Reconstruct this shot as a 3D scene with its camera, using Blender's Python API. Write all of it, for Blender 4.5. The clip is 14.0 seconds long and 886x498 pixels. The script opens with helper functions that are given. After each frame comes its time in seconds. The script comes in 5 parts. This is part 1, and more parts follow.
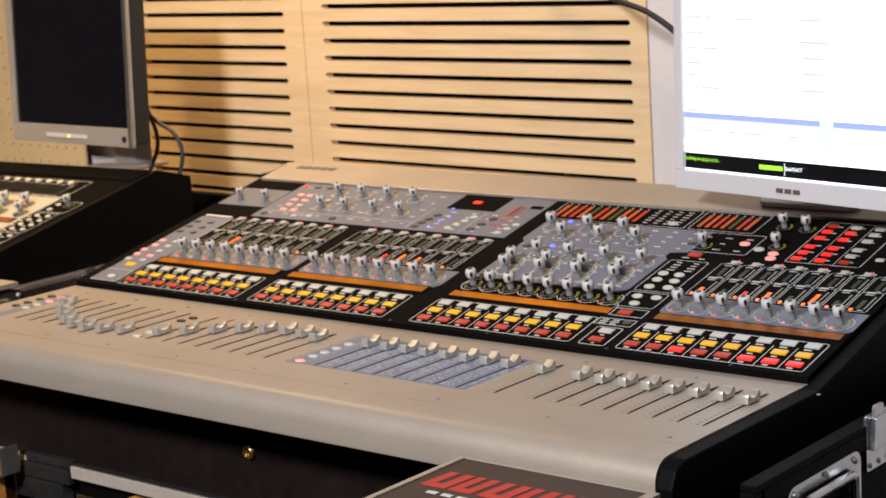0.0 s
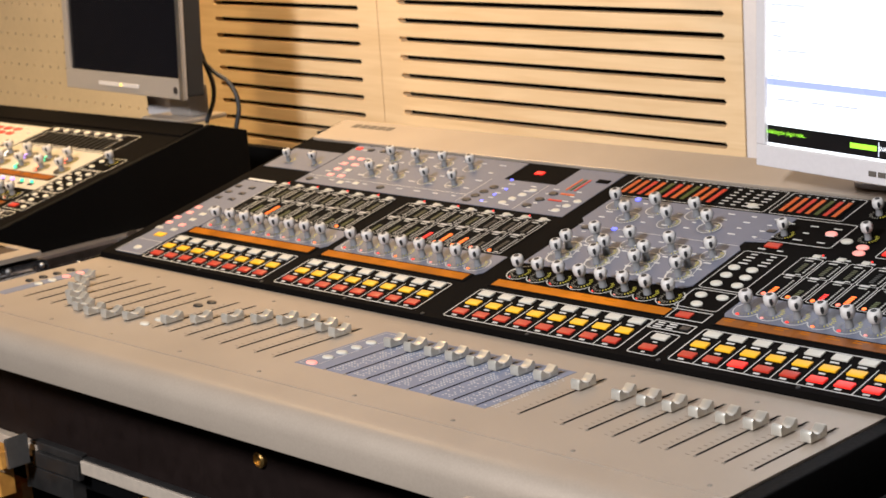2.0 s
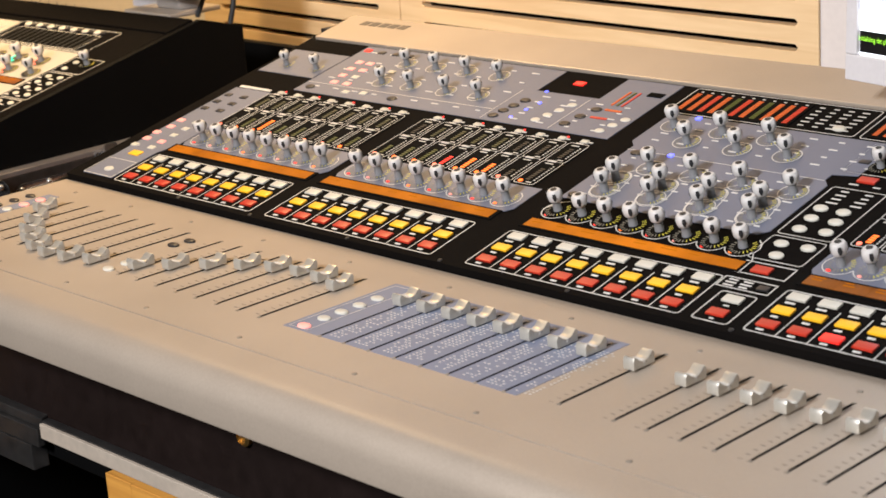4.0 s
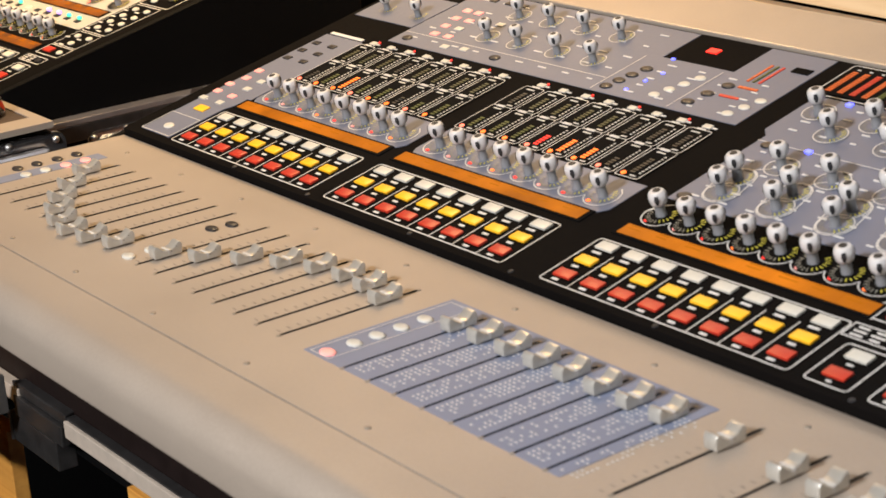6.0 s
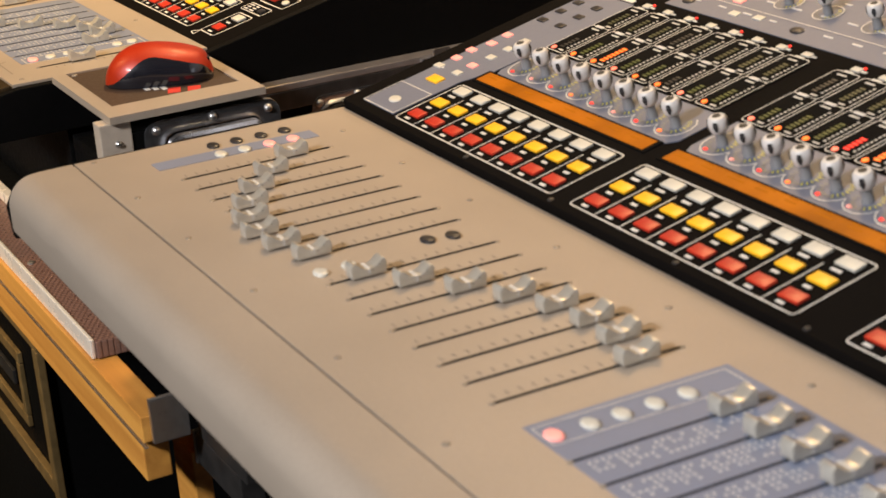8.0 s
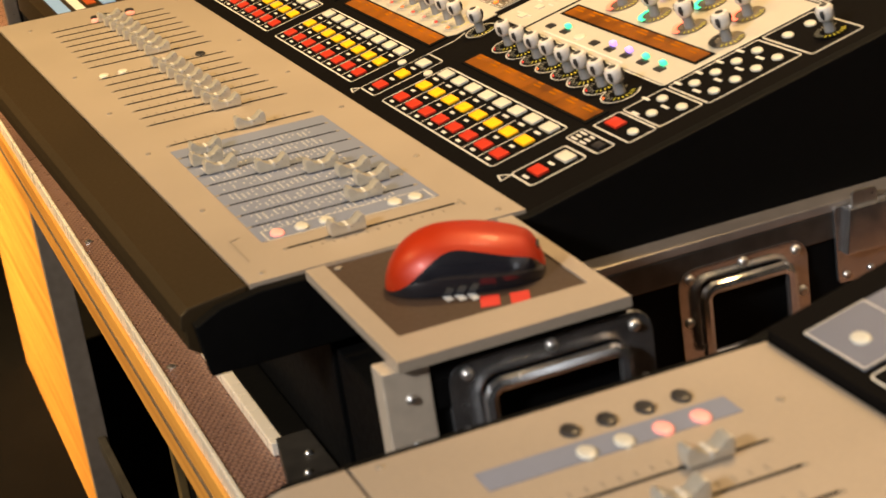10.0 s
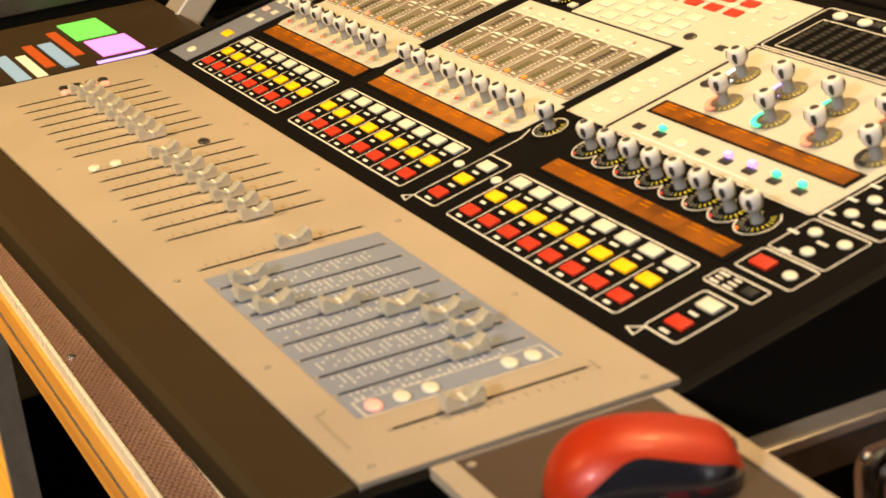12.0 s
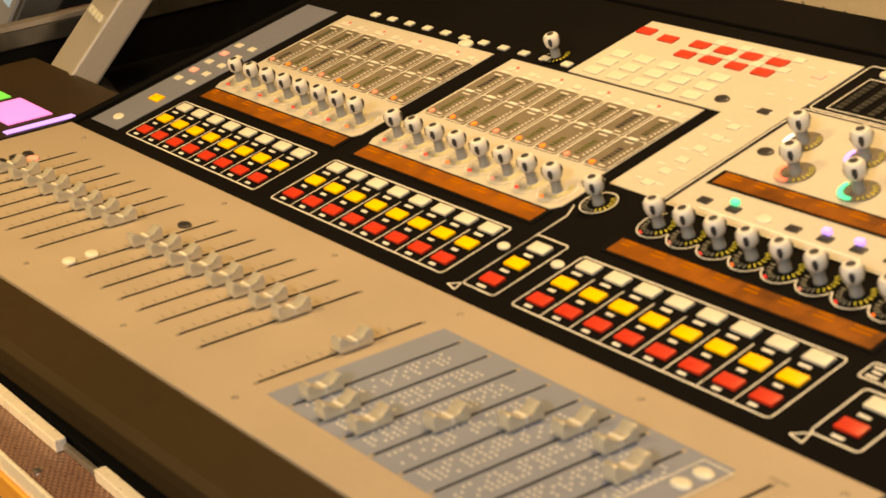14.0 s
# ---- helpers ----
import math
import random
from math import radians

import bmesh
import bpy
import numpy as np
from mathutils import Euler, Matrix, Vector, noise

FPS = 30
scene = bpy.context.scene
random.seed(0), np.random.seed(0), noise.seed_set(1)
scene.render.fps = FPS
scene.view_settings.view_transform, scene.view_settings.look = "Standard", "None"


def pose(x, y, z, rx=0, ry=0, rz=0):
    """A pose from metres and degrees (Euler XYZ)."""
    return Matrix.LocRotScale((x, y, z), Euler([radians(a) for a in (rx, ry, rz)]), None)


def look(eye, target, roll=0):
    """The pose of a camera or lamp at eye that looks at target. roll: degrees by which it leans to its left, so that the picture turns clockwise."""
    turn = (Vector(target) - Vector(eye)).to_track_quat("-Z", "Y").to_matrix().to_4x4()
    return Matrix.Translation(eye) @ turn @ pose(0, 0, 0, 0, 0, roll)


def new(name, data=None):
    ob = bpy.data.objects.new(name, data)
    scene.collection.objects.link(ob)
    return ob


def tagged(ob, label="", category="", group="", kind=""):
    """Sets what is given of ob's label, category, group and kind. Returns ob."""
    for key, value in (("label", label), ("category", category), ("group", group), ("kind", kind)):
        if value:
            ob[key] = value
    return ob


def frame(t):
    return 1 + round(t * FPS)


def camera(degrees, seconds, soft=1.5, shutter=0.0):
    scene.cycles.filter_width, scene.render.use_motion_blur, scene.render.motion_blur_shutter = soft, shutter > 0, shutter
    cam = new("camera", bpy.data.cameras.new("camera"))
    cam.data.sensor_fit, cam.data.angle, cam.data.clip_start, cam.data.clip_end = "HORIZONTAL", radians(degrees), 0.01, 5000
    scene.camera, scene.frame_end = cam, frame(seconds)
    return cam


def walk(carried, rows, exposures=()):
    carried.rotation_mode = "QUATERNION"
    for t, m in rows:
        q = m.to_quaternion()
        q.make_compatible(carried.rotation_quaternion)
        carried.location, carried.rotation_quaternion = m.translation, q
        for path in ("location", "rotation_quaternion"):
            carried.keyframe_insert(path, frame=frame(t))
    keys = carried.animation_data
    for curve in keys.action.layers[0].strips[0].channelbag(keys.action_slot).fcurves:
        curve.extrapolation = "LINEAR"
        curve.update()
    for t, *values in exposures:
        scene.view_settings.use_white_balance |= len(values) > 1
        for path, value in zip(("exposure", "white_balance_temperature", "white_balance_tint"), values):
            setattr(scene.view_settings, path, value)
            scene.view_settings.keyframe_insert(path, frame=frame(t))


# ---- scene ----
cam = camera(27.9, 14.0, soft=1.6)
cam.data.dof.use_dof = True
cam.data.dof.focus_distance, cam.data.dof.aperture_fstop = 1.85, 14.0
PATH = [
    (0, (2.041, -1.705, 1.434), (0.77, -0.208, 1.055), -3.7),
    (0.5, (2.019, -1.629, 1.433), (0.717, -0.162, 1.042), -3.8),
    (1, (1.991, -1.542, 1.436), (0.657, -0.109, 1.026), -3.9),
    (1.5, (1.965, -1.464, 1.437), (0.603, -0.063, 1.009), -3.9),
    (2, (1.953, -1.401, 1.445), (0.565, -0.035, 0.99), -3.9),
    (2.5, (1.928, -1.347, 1.451), (0.521, -0.012, 0.964), -3.6),
    (3, (1.864, -1.305, 1.444), (0.474, 0.032, 0.911), -3.1),
    (3.2, (1.828, -1.275, 1.439), (0.446, 0.063, 0.892), -3.3),
    (5.3, (1.58, -0.953, 1.392), (0.148, 0.29, 0.755), -4.5),
    (5.5, (1.57, -0.926, 1.391), (0.12, 0.291, 0.747), -4.0),
    (6, (1.547, -0.85, 1.393), (0.027, 0.265, 0.726), -3.6),
    (6.5, (1.516, -0.769, 1.384), (-0.077, 0.229, 0.703), -3.8),
    (7, (1.476, -0.702, 1.365), (-0.169, 0.201, 0.674), -4.0),
    (7.2, (1.453, -0.685, 1.359), (-0.201, 0.197, 0.664), -4.1),
    (9.5, (0.824, -0.557, 1.324), (-0.882, 0.162, 0.566), -6.1),
    (10, (0.688, -0.485, 1.32), (-1.088, 0.107, 0.615), -8.5),
    (10.5, (0.577, -0.465, 1.312), (-1.207, 0.141, 0.639), -6.6),
    (11, (0.509, -0.473, 1.327), (-1.26, 0.159, 0.64), -6.4),
    (11.5, (0.451, -0.491, 1.335), (-1.298, 0.177, 0.633), -6.5),
    (12, (0.4, -0.535, 1.352), (-1.318, 0.195, 0.634), -6.9),
    (12.5, (0.35, -0.599, 1.36), (-1.328, 0.221, 0.645), -6.2),
    (13, (0.289, -0.663, 1.366), (-1.342, 0.251, 0.655), -5.3),
    (13.5, (0.229, -0.67, 1.362), (-1.383, 0.282, 0.657), -5.2),
    (14, (0.165, -0.678, 1.375), (-1.404, 0.33, 0.652), -5.6),
]
walk(cam, [(t, look(eye, target, roll)) for t, eye, target, roll in PATH],
     exposures=[(0.0, -0.2, 6350, 13), (1.2, -0.18, 6400, 13), (2.6, 0.1, 6480, 12), (7.0, 0.08, 6480, 12), (9.3, -0.28, 6750, 11), (11.0, 0.02, 6900, 7), (12.6, -0.16, 7200, 7), (14.0, -0.40, 8150, 8)])

# ---- light ----
world = bpy.data.worlds.new("world")
scene.world = world
world.use_nodes = True
world.node_tree.nodes["Background"].inputs[0].default_value = (1.0, 0.85, 0.7, 1)
world.node_tree.nodes["Background"].inputs[1].default_value = 0.02


def lamp(name, place, target, watts, size, colour, spread=180):
    data = bpy.data.lights.new(name, "AREA")
    data.shape, data.size, data.energy, data.color, data.spread = "DISK", size, watts, colour, math.radians(spread)
    ob = new(name, data)
    ob.matrix_world = look(place, target)
    return tagged(ob, "unseen lamp at ceiling height", "lamp", kind="structure")


# all sources are out of view; a near-neutral and a warm one serve the consoles
lamp("unseen_lamp", (1.05, -2.70, 2.55), (0.80, 0.0, 0.9), 110, 0.40, (0.93, 0.94, 0.98), 150)
lamp("unseen_lamp", (-0.90, 0.60, 2.62), (-0.90, 0.24, 0.9), 14, 0.28, (1.0, 0.65, 0.29), 95)
# added to warm and brighten the slotted wall
lamp("unseen_lamp", (-0.15, 0.10, 2.62), (-0.30, 0.74, 1.20), 10, 0.30, (1.0, 0.72, 0.41), 95)
# added to brighten the second console's deck and the table front
lamp("unseen_lamp", (-1.25, -1.70, 2.62), (-1.38, -0.25, 0.60), 15, 0.28, (1.0, 0.69, 0.31), 64)
# added only to brighten the far plywood leg
lamp("unseen_lamp", (-2.10, -2.30, 2.62), (-2.50, -0.25, 0.25), 30, 0.28, (1.0, 0.67, 0.29), 40)

# ---- materials ----
def mat(name, colour, rough=0.5, metal=0.0, vary=0.12, grain=60.0, bump=0.0, emit=0.0, coarse=6.0, coat=0.0, spec=0.5):
    m = bpy.data.materials.new(name)
    m.use_nodes = True
    nt = m.node_tree
    b = nt.nodes["Principled BSDF"]
    co = nt.nodes.new("ShaderNodeTexCoord")
    n1, n2 = nt.nodes.new("ShaderNodeTexNoise"), nt.nodes.new("ShaderNodeTexNoise")
    n1.inputs["Scale"].default_value, n2.inputs["Scale"].default_value = grain, coarse
    n1.inputs["Detail"].default_value = 6
    for n in (n1, n2):
        nt.links.new(co.outputs["Object"], n.inputs["Vector"])
    add = nt.nodes.new("ShaderNodeMath")
    add.operation = "ADD"
    nt.links.new(n1.outputs["Fac"], add.inputs[0])
    nt.links.new(n2.outputs["Fac"], add.inputs[1])
    ramp = nt.nodes.new("ShaderNodeMapRange")
    ramp.inputs["From Min"].default_value, ramp.inputs["From Max"].default_value = 0.6, 1.4
    ramp.inputs["To Min"].default_value, ramp.inputs["To Max"].default_value = 1 - vary, 1 + vary
    nt.links.new(add.outputs[0], ramp.inputs["Value"])
    mul = nt.nodes.new("ShaderNodeVectorMath")
    mul.operation = "SCALE"
    mul.inputs[0].default_value = colour
    nt.links.new(ramp.outputs[0], mul.inputs["Scale"])
    nt.links.new(mul.outputs[0], b.inputs["Base Color"])
    r2 = nt.nodes.new("ShaderNodeMapRange")
    r2.inputs["To Min"].default_value, r2.inputs["To Max"].default_value = max(0.02, rough - 0.12), min(1, rough + 0.12)
    nt.links.new(n1.outputs["Fac"], r2.inputs["Value"])
    nt.links.new(r2.outputs[0], b.inputs["Roughness"])
    b.inputs["Metallic"].default_value = metal
    b.inputs["Coat Weight"].default_value = coat
    b.inputs["Specular IOR Level"].default_value = spec
    if bump:
        bp = nt.nodes.new("ShaderNodeBump")
        bp.inputs["Strength"].default_value, bp.inputs["Distance"].default_value = bump, 0.001
        nt.links.new(n1.outputs["Fac"], bp.inputs["Height"])
        nt.links.new(bp.outputs[0], b.inputs["Normal"])
    if emit:
        b.inputs["Emission Color"].default_value = (*colour, 1)
        b.inputs["Emission Strength"].default_value = emit
        if vary > 0.4:
            nt.links.new(mul.outputs[0], b.inputs["Emission Color"])
    return m


def wood(name, light, dark, stretch=(2, 60, 60), rough=0.5):
    m = mat(name, light, rough, 0, 0.05, 90, 0.15)
    nt = m.node_tree
    b = nt.nodes["Principled BSDF"]
    co, mp = nt.nodes.new("ShaderNodeTexCoord"), nt.nodes.new("ShaderNodeMapping")
    mp.inputs["Scale"].default_value = stretch
    nz = nt.nodes.new("ShaderNodeTexNoise")
    nz.inputs["Scale"].default_value, nz.inputs["Detail"].default_value, nz.inputs["Distortion"].default_value = 1.0, 8, 0.6
    nt.links.new(co.outputs["Object"], mp.inputs[0])
    nt.links.new(mp.outputs[0], nz.inputs["Vector"])
    mix = nt.nodes.new("ShaderNodeMix")
    mix.data_type = "RGBA"
    mix.inputs[6].default_value, mix.inputs[7].default_value = (*dark, 1), (*light, 1)
    mr = nt.nodes.new("ShaderNodeMapRange")
    mr.inputs["From Min"].default_value, mr.inputs["From Max"].default_value = 0.3, 0.65
    nt.links.new(nz.outputs["Fac"], mr.inputs["Value"])
    nt.links.new(mr.outputs[0], mix.inputs[0])
    nt.links.new(mix.outputs[2], b.inputs["Base Color"])
    return m


def weave(name):
    """Anti-slip board: brown film with a honeycomb of fine dark lines pressed into it."""
    m = mat(name, (0.21, 0.12, 0.09), 0.30, 0, 0.2, 120, 0.0)
    nt = m.node_tree
    b = nt.nodes["Principled BSDF"]
    co = nt.nodes.new("ShaderNodeTexCoord")
    k = 2 * math.pi / (0.0056 * math.sqrt(3) / 2)
    total = None
    for a in (0, 60, 120):
        dot, cosine = nt.nodes.new("ShaderNodeVectorMath"), nt.nodes.new("ShaderNodeMath")
        dot.operation, cosine.operation = "DOT_PRODUCT", "COSINE"
        dot.inputs[1].default_value = (k * math.cos(math.radians(a)), k * math.sin(math.radians(a)), 0)
        nt.links.new(co.outputs["Object"], dot.inputs[0])
        nt.links.new(dot.outputs["Value"], cosine.inputs[0])
        if total is None:
            total = cosine
        else:
            add = nt.nodes.new("ShaderNodeMath")
            nt.links.new(total.outputs[0], add.inputs[0])
            nt.links.new(cosine.outputs[0], add.inputs[1])
            total = add
    cell = nt.nodes.new("ShaderNodeMapRange")
    cell.inputs["From Min"].default_value, cell.inputs["From Max"].default_value = -1.2, -0.2
    nt.links.new(total.outputs[0], cell.inputs["Value"])
    base = b.inputs["Base Color"].links[0].from_socket
    mix = nt.nodes.new("ShaderNodeMix")
    mix.data_type = "RGBA"
    mix.inputs[6].default_value = (0.07, 0.032, 0.024, 1)
    nt.links.new(base, mix.inputs[7])
    nt.links.new(cell.outputs[0], mix.inputs[0])
    nt.links.new(mix.outputs[2], b.inputs["Base Color"])
    bp = nt.nodes.new("ShaderNodeBump")
    bp.inputs["Strength"].default_value, bp.inputs["Distance"].default_value = 0.5, 0.0008
    nt.links.new(cell.outputs[0], bp.inputs["Height"])
    nt.links.new(bp.outputs[0], b.inputs["Normal"])
    return m


TAN = mat("champagne_paint", (0.355, 0.294, 0.229), 0.42, 0.25, 0.10, 420, 0.06, coarse=9)
TAN_DARK = mat("dark_brown_finish", (0.025, 0.0155, 0.006), 0.5, 0.0, 0.10, 300, 0.08, spec=0.22)
PANEL = mat("black_panel", (0.0042, 0.0036, 0.0032), 0.68, 0, 0.25, 300, 0.05, spec=0.02)
CHEEK = mat("black_cheek", (0.0025, 0.0024, 0.0023), 0.6, 0, 0.25, 200, 0.15, spec=0.06)
GREY = mat("slate_print", (0.118, 0.128, 0.168), 0.45, 0, 0.08, 200, 0.03)
# second console's grey print: warm overexposure and gloss are put into this pale colour
GREY_W = mat("overlit_grey_print", (0.39, 0.365, 0.315), 0.40, 0, 0.08, 200, 0.03)
BLUEGREY = mat("blue_grey_print", (0.155, 0.175, 0.235), 0.5, 0, 0.10, 200, 0.03)
INK = mat("white_ink", (0.54, 0.52, 0.48), 0.55, 0, 0.08, 200)
FAINTINK = mat("faint_ink", (0.24, 0.205, 0.16), 0.6, 0, 0.15, 200)
DARKINK = mat("dark_ink", (0.09, 0.075, 0.06), 0.6, 0, 0.15, 200)
SLOT = mat("slot_black", (0.005, 0.0045, 0.004), 0.8, 0, 0.2, 100, spec=0.03)
# second console's black windows, with overexposure put into the colour as pale brown
CELL_W = mat("overlit_window", (0.13, 0.108, 0.08), 0.5, 0, 0.2, 100, spec=0.1)
CAP = mat("fader_silver", (0.52, 0.49, 0.42), 0.32, 0.55, 0.10, 260, 0.04)
KNOB = mat("knob_grey", (0.50, 0.48, 0.45), 0.42, 0, 0.08, 200, 0.03)
KSHAFT = mat("knob_shaft", (0.19, 0.19, 0.19), 0.45, 0, 0.08, 200, 0.03)
RUBBER = mat("black_rubber", (0.012, 0.012, 0.013), 0.55, 0, 0.2, 150, 0.05)
WHITE = mat("white_button", (0.49, 0.47, 0.40), 0.38, 0, 0.10, 150, 0.02)
YELLOW = mat("yellow_button", (0.82, 0.42, 0.012), 0.36, 0, 0.10, 150, 0.02)
RED = mat("red_button", (0.42, 0.028, 0.012), 0.36, 0, 0.12, 150, 0.02)
RED_LIT = mat("lit_red_button", (0.95, 0.03, 0.02), 0.36, 0, 0.05, 150, 0, emit=0.4)
PINK = mat("lit_pink_button", (0.85, 0.30, 0.25), 0.4, 0, 0.06, 150, 0, emit=0.45)
DARKBTN = mat("dark_button", (0.02, 0.018, 0.018), 0.35, 0, 0.2, 150, 0.02)
L_ORANGE = mat("led_orange", (1.0, 0.17, 0.02), 0.4, 0, 0.1, 300, emit=1.3)
L_RED = mat("led_red", (1.0, 0.03, 0.02), 0.4, 0, 0.1, 300, emit=0.7)
L_GREEN = mat("led_dim_green", (0.055, 0.065, 0.008), 0.4, 0, 0.3, 300, emit=0.12)
L_EMBER = mat("led_ember", (0.42, 0.075, 0.012), 0.4, 0, 0.2, 300, emit=0.40)
L_RUBY = mat("led_ruby", (0.40, 0.03, 0.012), 0.4, 0, 0.2, 300, emit=0.38)
L_OFF = mat("led_off", (0.014, 0.013, 0.011), 0.4, 0, 0.2, 300)
L_OLIVE = mat("led_olive", (0.045, 0.045, 0.012), 0.4, 0, 0.4, 200, emit=0.12)
DOTS = mat("white_dots", (0.5, 0.48, 0.43), 0.5, 0, 0.2, 300)
L_BLUE = mat("led_blue", (0.12, 0.14, 1.0), 0.4, 0, 0.1, 300, emit=2.0)
L_VIOLET = mat("led_violet", (0.45, 0.28, 1.0), 0.4, 0, 0.1, 300, emit=1.4)
L_CYAN = mat("led_cyan", (0.25, 0.85, 1.0), 0.4, 0, 0.1, 300, emit=1.2)
L_MINT = mat("led_mint", (0.05, 0.85, 0.45), 0.4, 0, 0.1, 300, emit=1.1)
L_SALMON = mat("led_salmon", (1.0, 0.2, 0.12), 0.4, 0, 0.1, 300, emit=1.1)
AMBER = mat("amber_display", (0.24, 0.070, 0.003), 0.4, 0, 0.45, 20, emit=1.05, coarse=11, spec=0.04)
AMBER_DIM = mat("amber_display_dim", (0.12, 0.034, 0.002), 0.4, 0, 0.6, 60, emit=0.8, coarse=14, spec=0.2)
ALU = mat("aluminium", (0.55, 0.53, 0.50), 0.32, 0.95, 0.10, 160, 0.1)
# pale and hardly metallic: the white-hot edge highlight is put into the colour
ALU_BRIGHT = mat("highlit_strip", (0.82, 0.74, 0.62), 0.28, 0.25, 0.05, 40, 0.0)
ALU_WORN = mat("worn_aluminium", (0.30, 0.27, 0.25), 0.42, 0.7, 0.16, 80, 0.15)
CHROME = mat("zinc_plated_steel", (0.55, 0.55, 0.56), 0.22, 0.95, 0.2, 70, 0.12)
SCREW_M = mat("dull_screw", (0.26, 0.225, 0.18), 0.5, 0.4, 0.2, 70)
RAIL_ALU = mat("satin_rail", (0.56, 0.47, 0.37), 0.36, 0.3, 0.15, 90, 0.1)
DARK_STEEL = mat("dark_steel", (0.10, 0.095, 0.09), 0.38, 0.85, 0.3, 70, 0.2)
CASE = mat("black_case_laminate", (0.0025, 0.0025, 0.0025), 0.6, 0, 0.3, 150, 0.25, spec=0.06)
BOARD = mat("dark_brown_board", (0.008, 0.004, 0.003), 0.6, 0, 0.3, 60, 0.2, spec=0.2)
BRASS = mat("brass", (0.55, 0.33, 0.10), 0.3, 0.9, 0.15, 90, 0.1)
BRASS_DULL = mat("dull_brass", (0.30, 0.20, 0.08), 0.45, 0.7, 0.3, 60, 0.2)
PLY = wood("orange_plywood", (0.60, 0.285, 0.055), (0.42, 0.175, 0.03))
BIRCH = wood("birch_panel", (0.76, 0.56, 0.33), (0.66, 0.46, 0.25), (3, 70, 70), 0.45)
MESHBOARD = weave("anti_slip_board")
PLASTER = mat("white_plaster", (0.62, 0.57, 0.54), 0.85, 0, 0.05, 150, 0.2)
PEG = mat("pegboard", (0.50, 0.39, 0.24), 0.7, 0, 0.08, 90, 0.1)
FLOOR = mat("dark_floor", (0.0025, 0.0022, 0.0022), 0.8, 0, 0.3, 40, 0.2, spec=0.05)
# unseen ceiling, darkened so the black panels reflect less of it
CEIL = mat("ceiling_paint", (0.10, 0.095, 0.09), 0.9, 0, 0.06, 60, 0.1)
ROOM = mat("dark_fabric_wall", (0.03, 0.026, 0.022), 0.9, 0, 0.2, 200, 0.3)
SILVER = mat("silver_plastic", (0.42, 0.38, 0.34), 0.35, 0.4, 0.06, 200, 0.03)
SILVER_L = mat("pale_silver_plastic", (0.62, 0.59, 0.58), 0.35, 0.15, 0.05, 200, 0.03)
SCREEN_OFF = mat("black_screen", (0.006, 0.006, 0.008), 0.12, 0, 0.1, 50)
SCREEN_ON = mat("lit_screen", (0.90, 0.95, 1.0), 0.3, 0, 0.02, 20, emit=1.15)
UI_BLUE = mat("interface_blue", (0.26, 0.31, 0.62), 0.3, 0, 0.03, 20, emit=0.8)
UI_GREY = mat("interface_grey", (0.50, 0.54, 0.62), 0.3, 0, 0.03, 20, emit=0.95)
UI_BLACK = mat("interface_black", (0.004, 0.004, 0.005), 0.3, 0, 0.03, 20)
UI_GREEN = mat("interface_green", (0.35, 0.9, 0.05), 0.3, 0, 0.03, 20, emit=0.7)
UI_PINK = mat("interface_magenta", (0.9, 0.25, 0.85), 0.3, 0, 0.03, 20, emit=0.85)
UI_LEAF = mat("interface_leaf_green", (0.12, 0.62, 0.10), 0.3, 0, 0.03, 20, emit=0.7)
UI_RED = mat("interface_rust", (0.35, 0.06, 0.01), 0.3, 0, 0.03, 20, emit=0.4)
UI_SKY = mat("interface_sky", (0.2, 0.32, 0.5), 0.3, 0, 0.03, 20, emit=0.4)
UI_CREAM = mat("interface_cream", (0.6, 0.55, 0.42), 0.3, 0, 0.03, 20, emit=0.45)
MOUSE_RED = mat("red_lacquer", (0.31, 0.019, 0.003), 0.42, 0.1, 0.12, 60, 0, coat=0.05, spec=0.3)
MOUSE_BLK = mat("gloss_black", (0.008, 0.008, 0.011), 0.18, 0, 0.1, 60, 0, coat=0.5)
MAT_BRN = mat("dark_mat", (0.035, 0.018, 0.010), 0.6, 0, 0.15, 300, 0.2)
REDINK = mat("red_ink", (0.42, 0.022, 0.014), 0.55, 0, 0.15, 120)

# ---- plan: layout numbers times K are metres, Z0 is the height of the yellow buttons ----
K, Z0 = 1.15, 0.92
SLOPE = math.radians(13.0)
CS, SN = math.cos(SLOPE), math.sin(SLOPE)


def W(x, y, z):
    return Vector((x * K, y * K, Z0 + z * K))


def panel_frame(ox, oy, oz):
    """Frame of a console's sloping control panel: u across, v up the slope, h out of it."""
    m = Matrix(((1, 0, 0, 0), (0, CS, -SN, 0), (0, SN, CS, 0), (0, 0, 0, 1)))
    return Matrix.Translation(W(ox, oy, oz)) @ m @ Matrix.Scale(K, 4)


def flat_frame(ox, oy, oz):
    return Matrix.Translation(W(ox, oy, oz)) @ Matrix.Scale(K, 4)


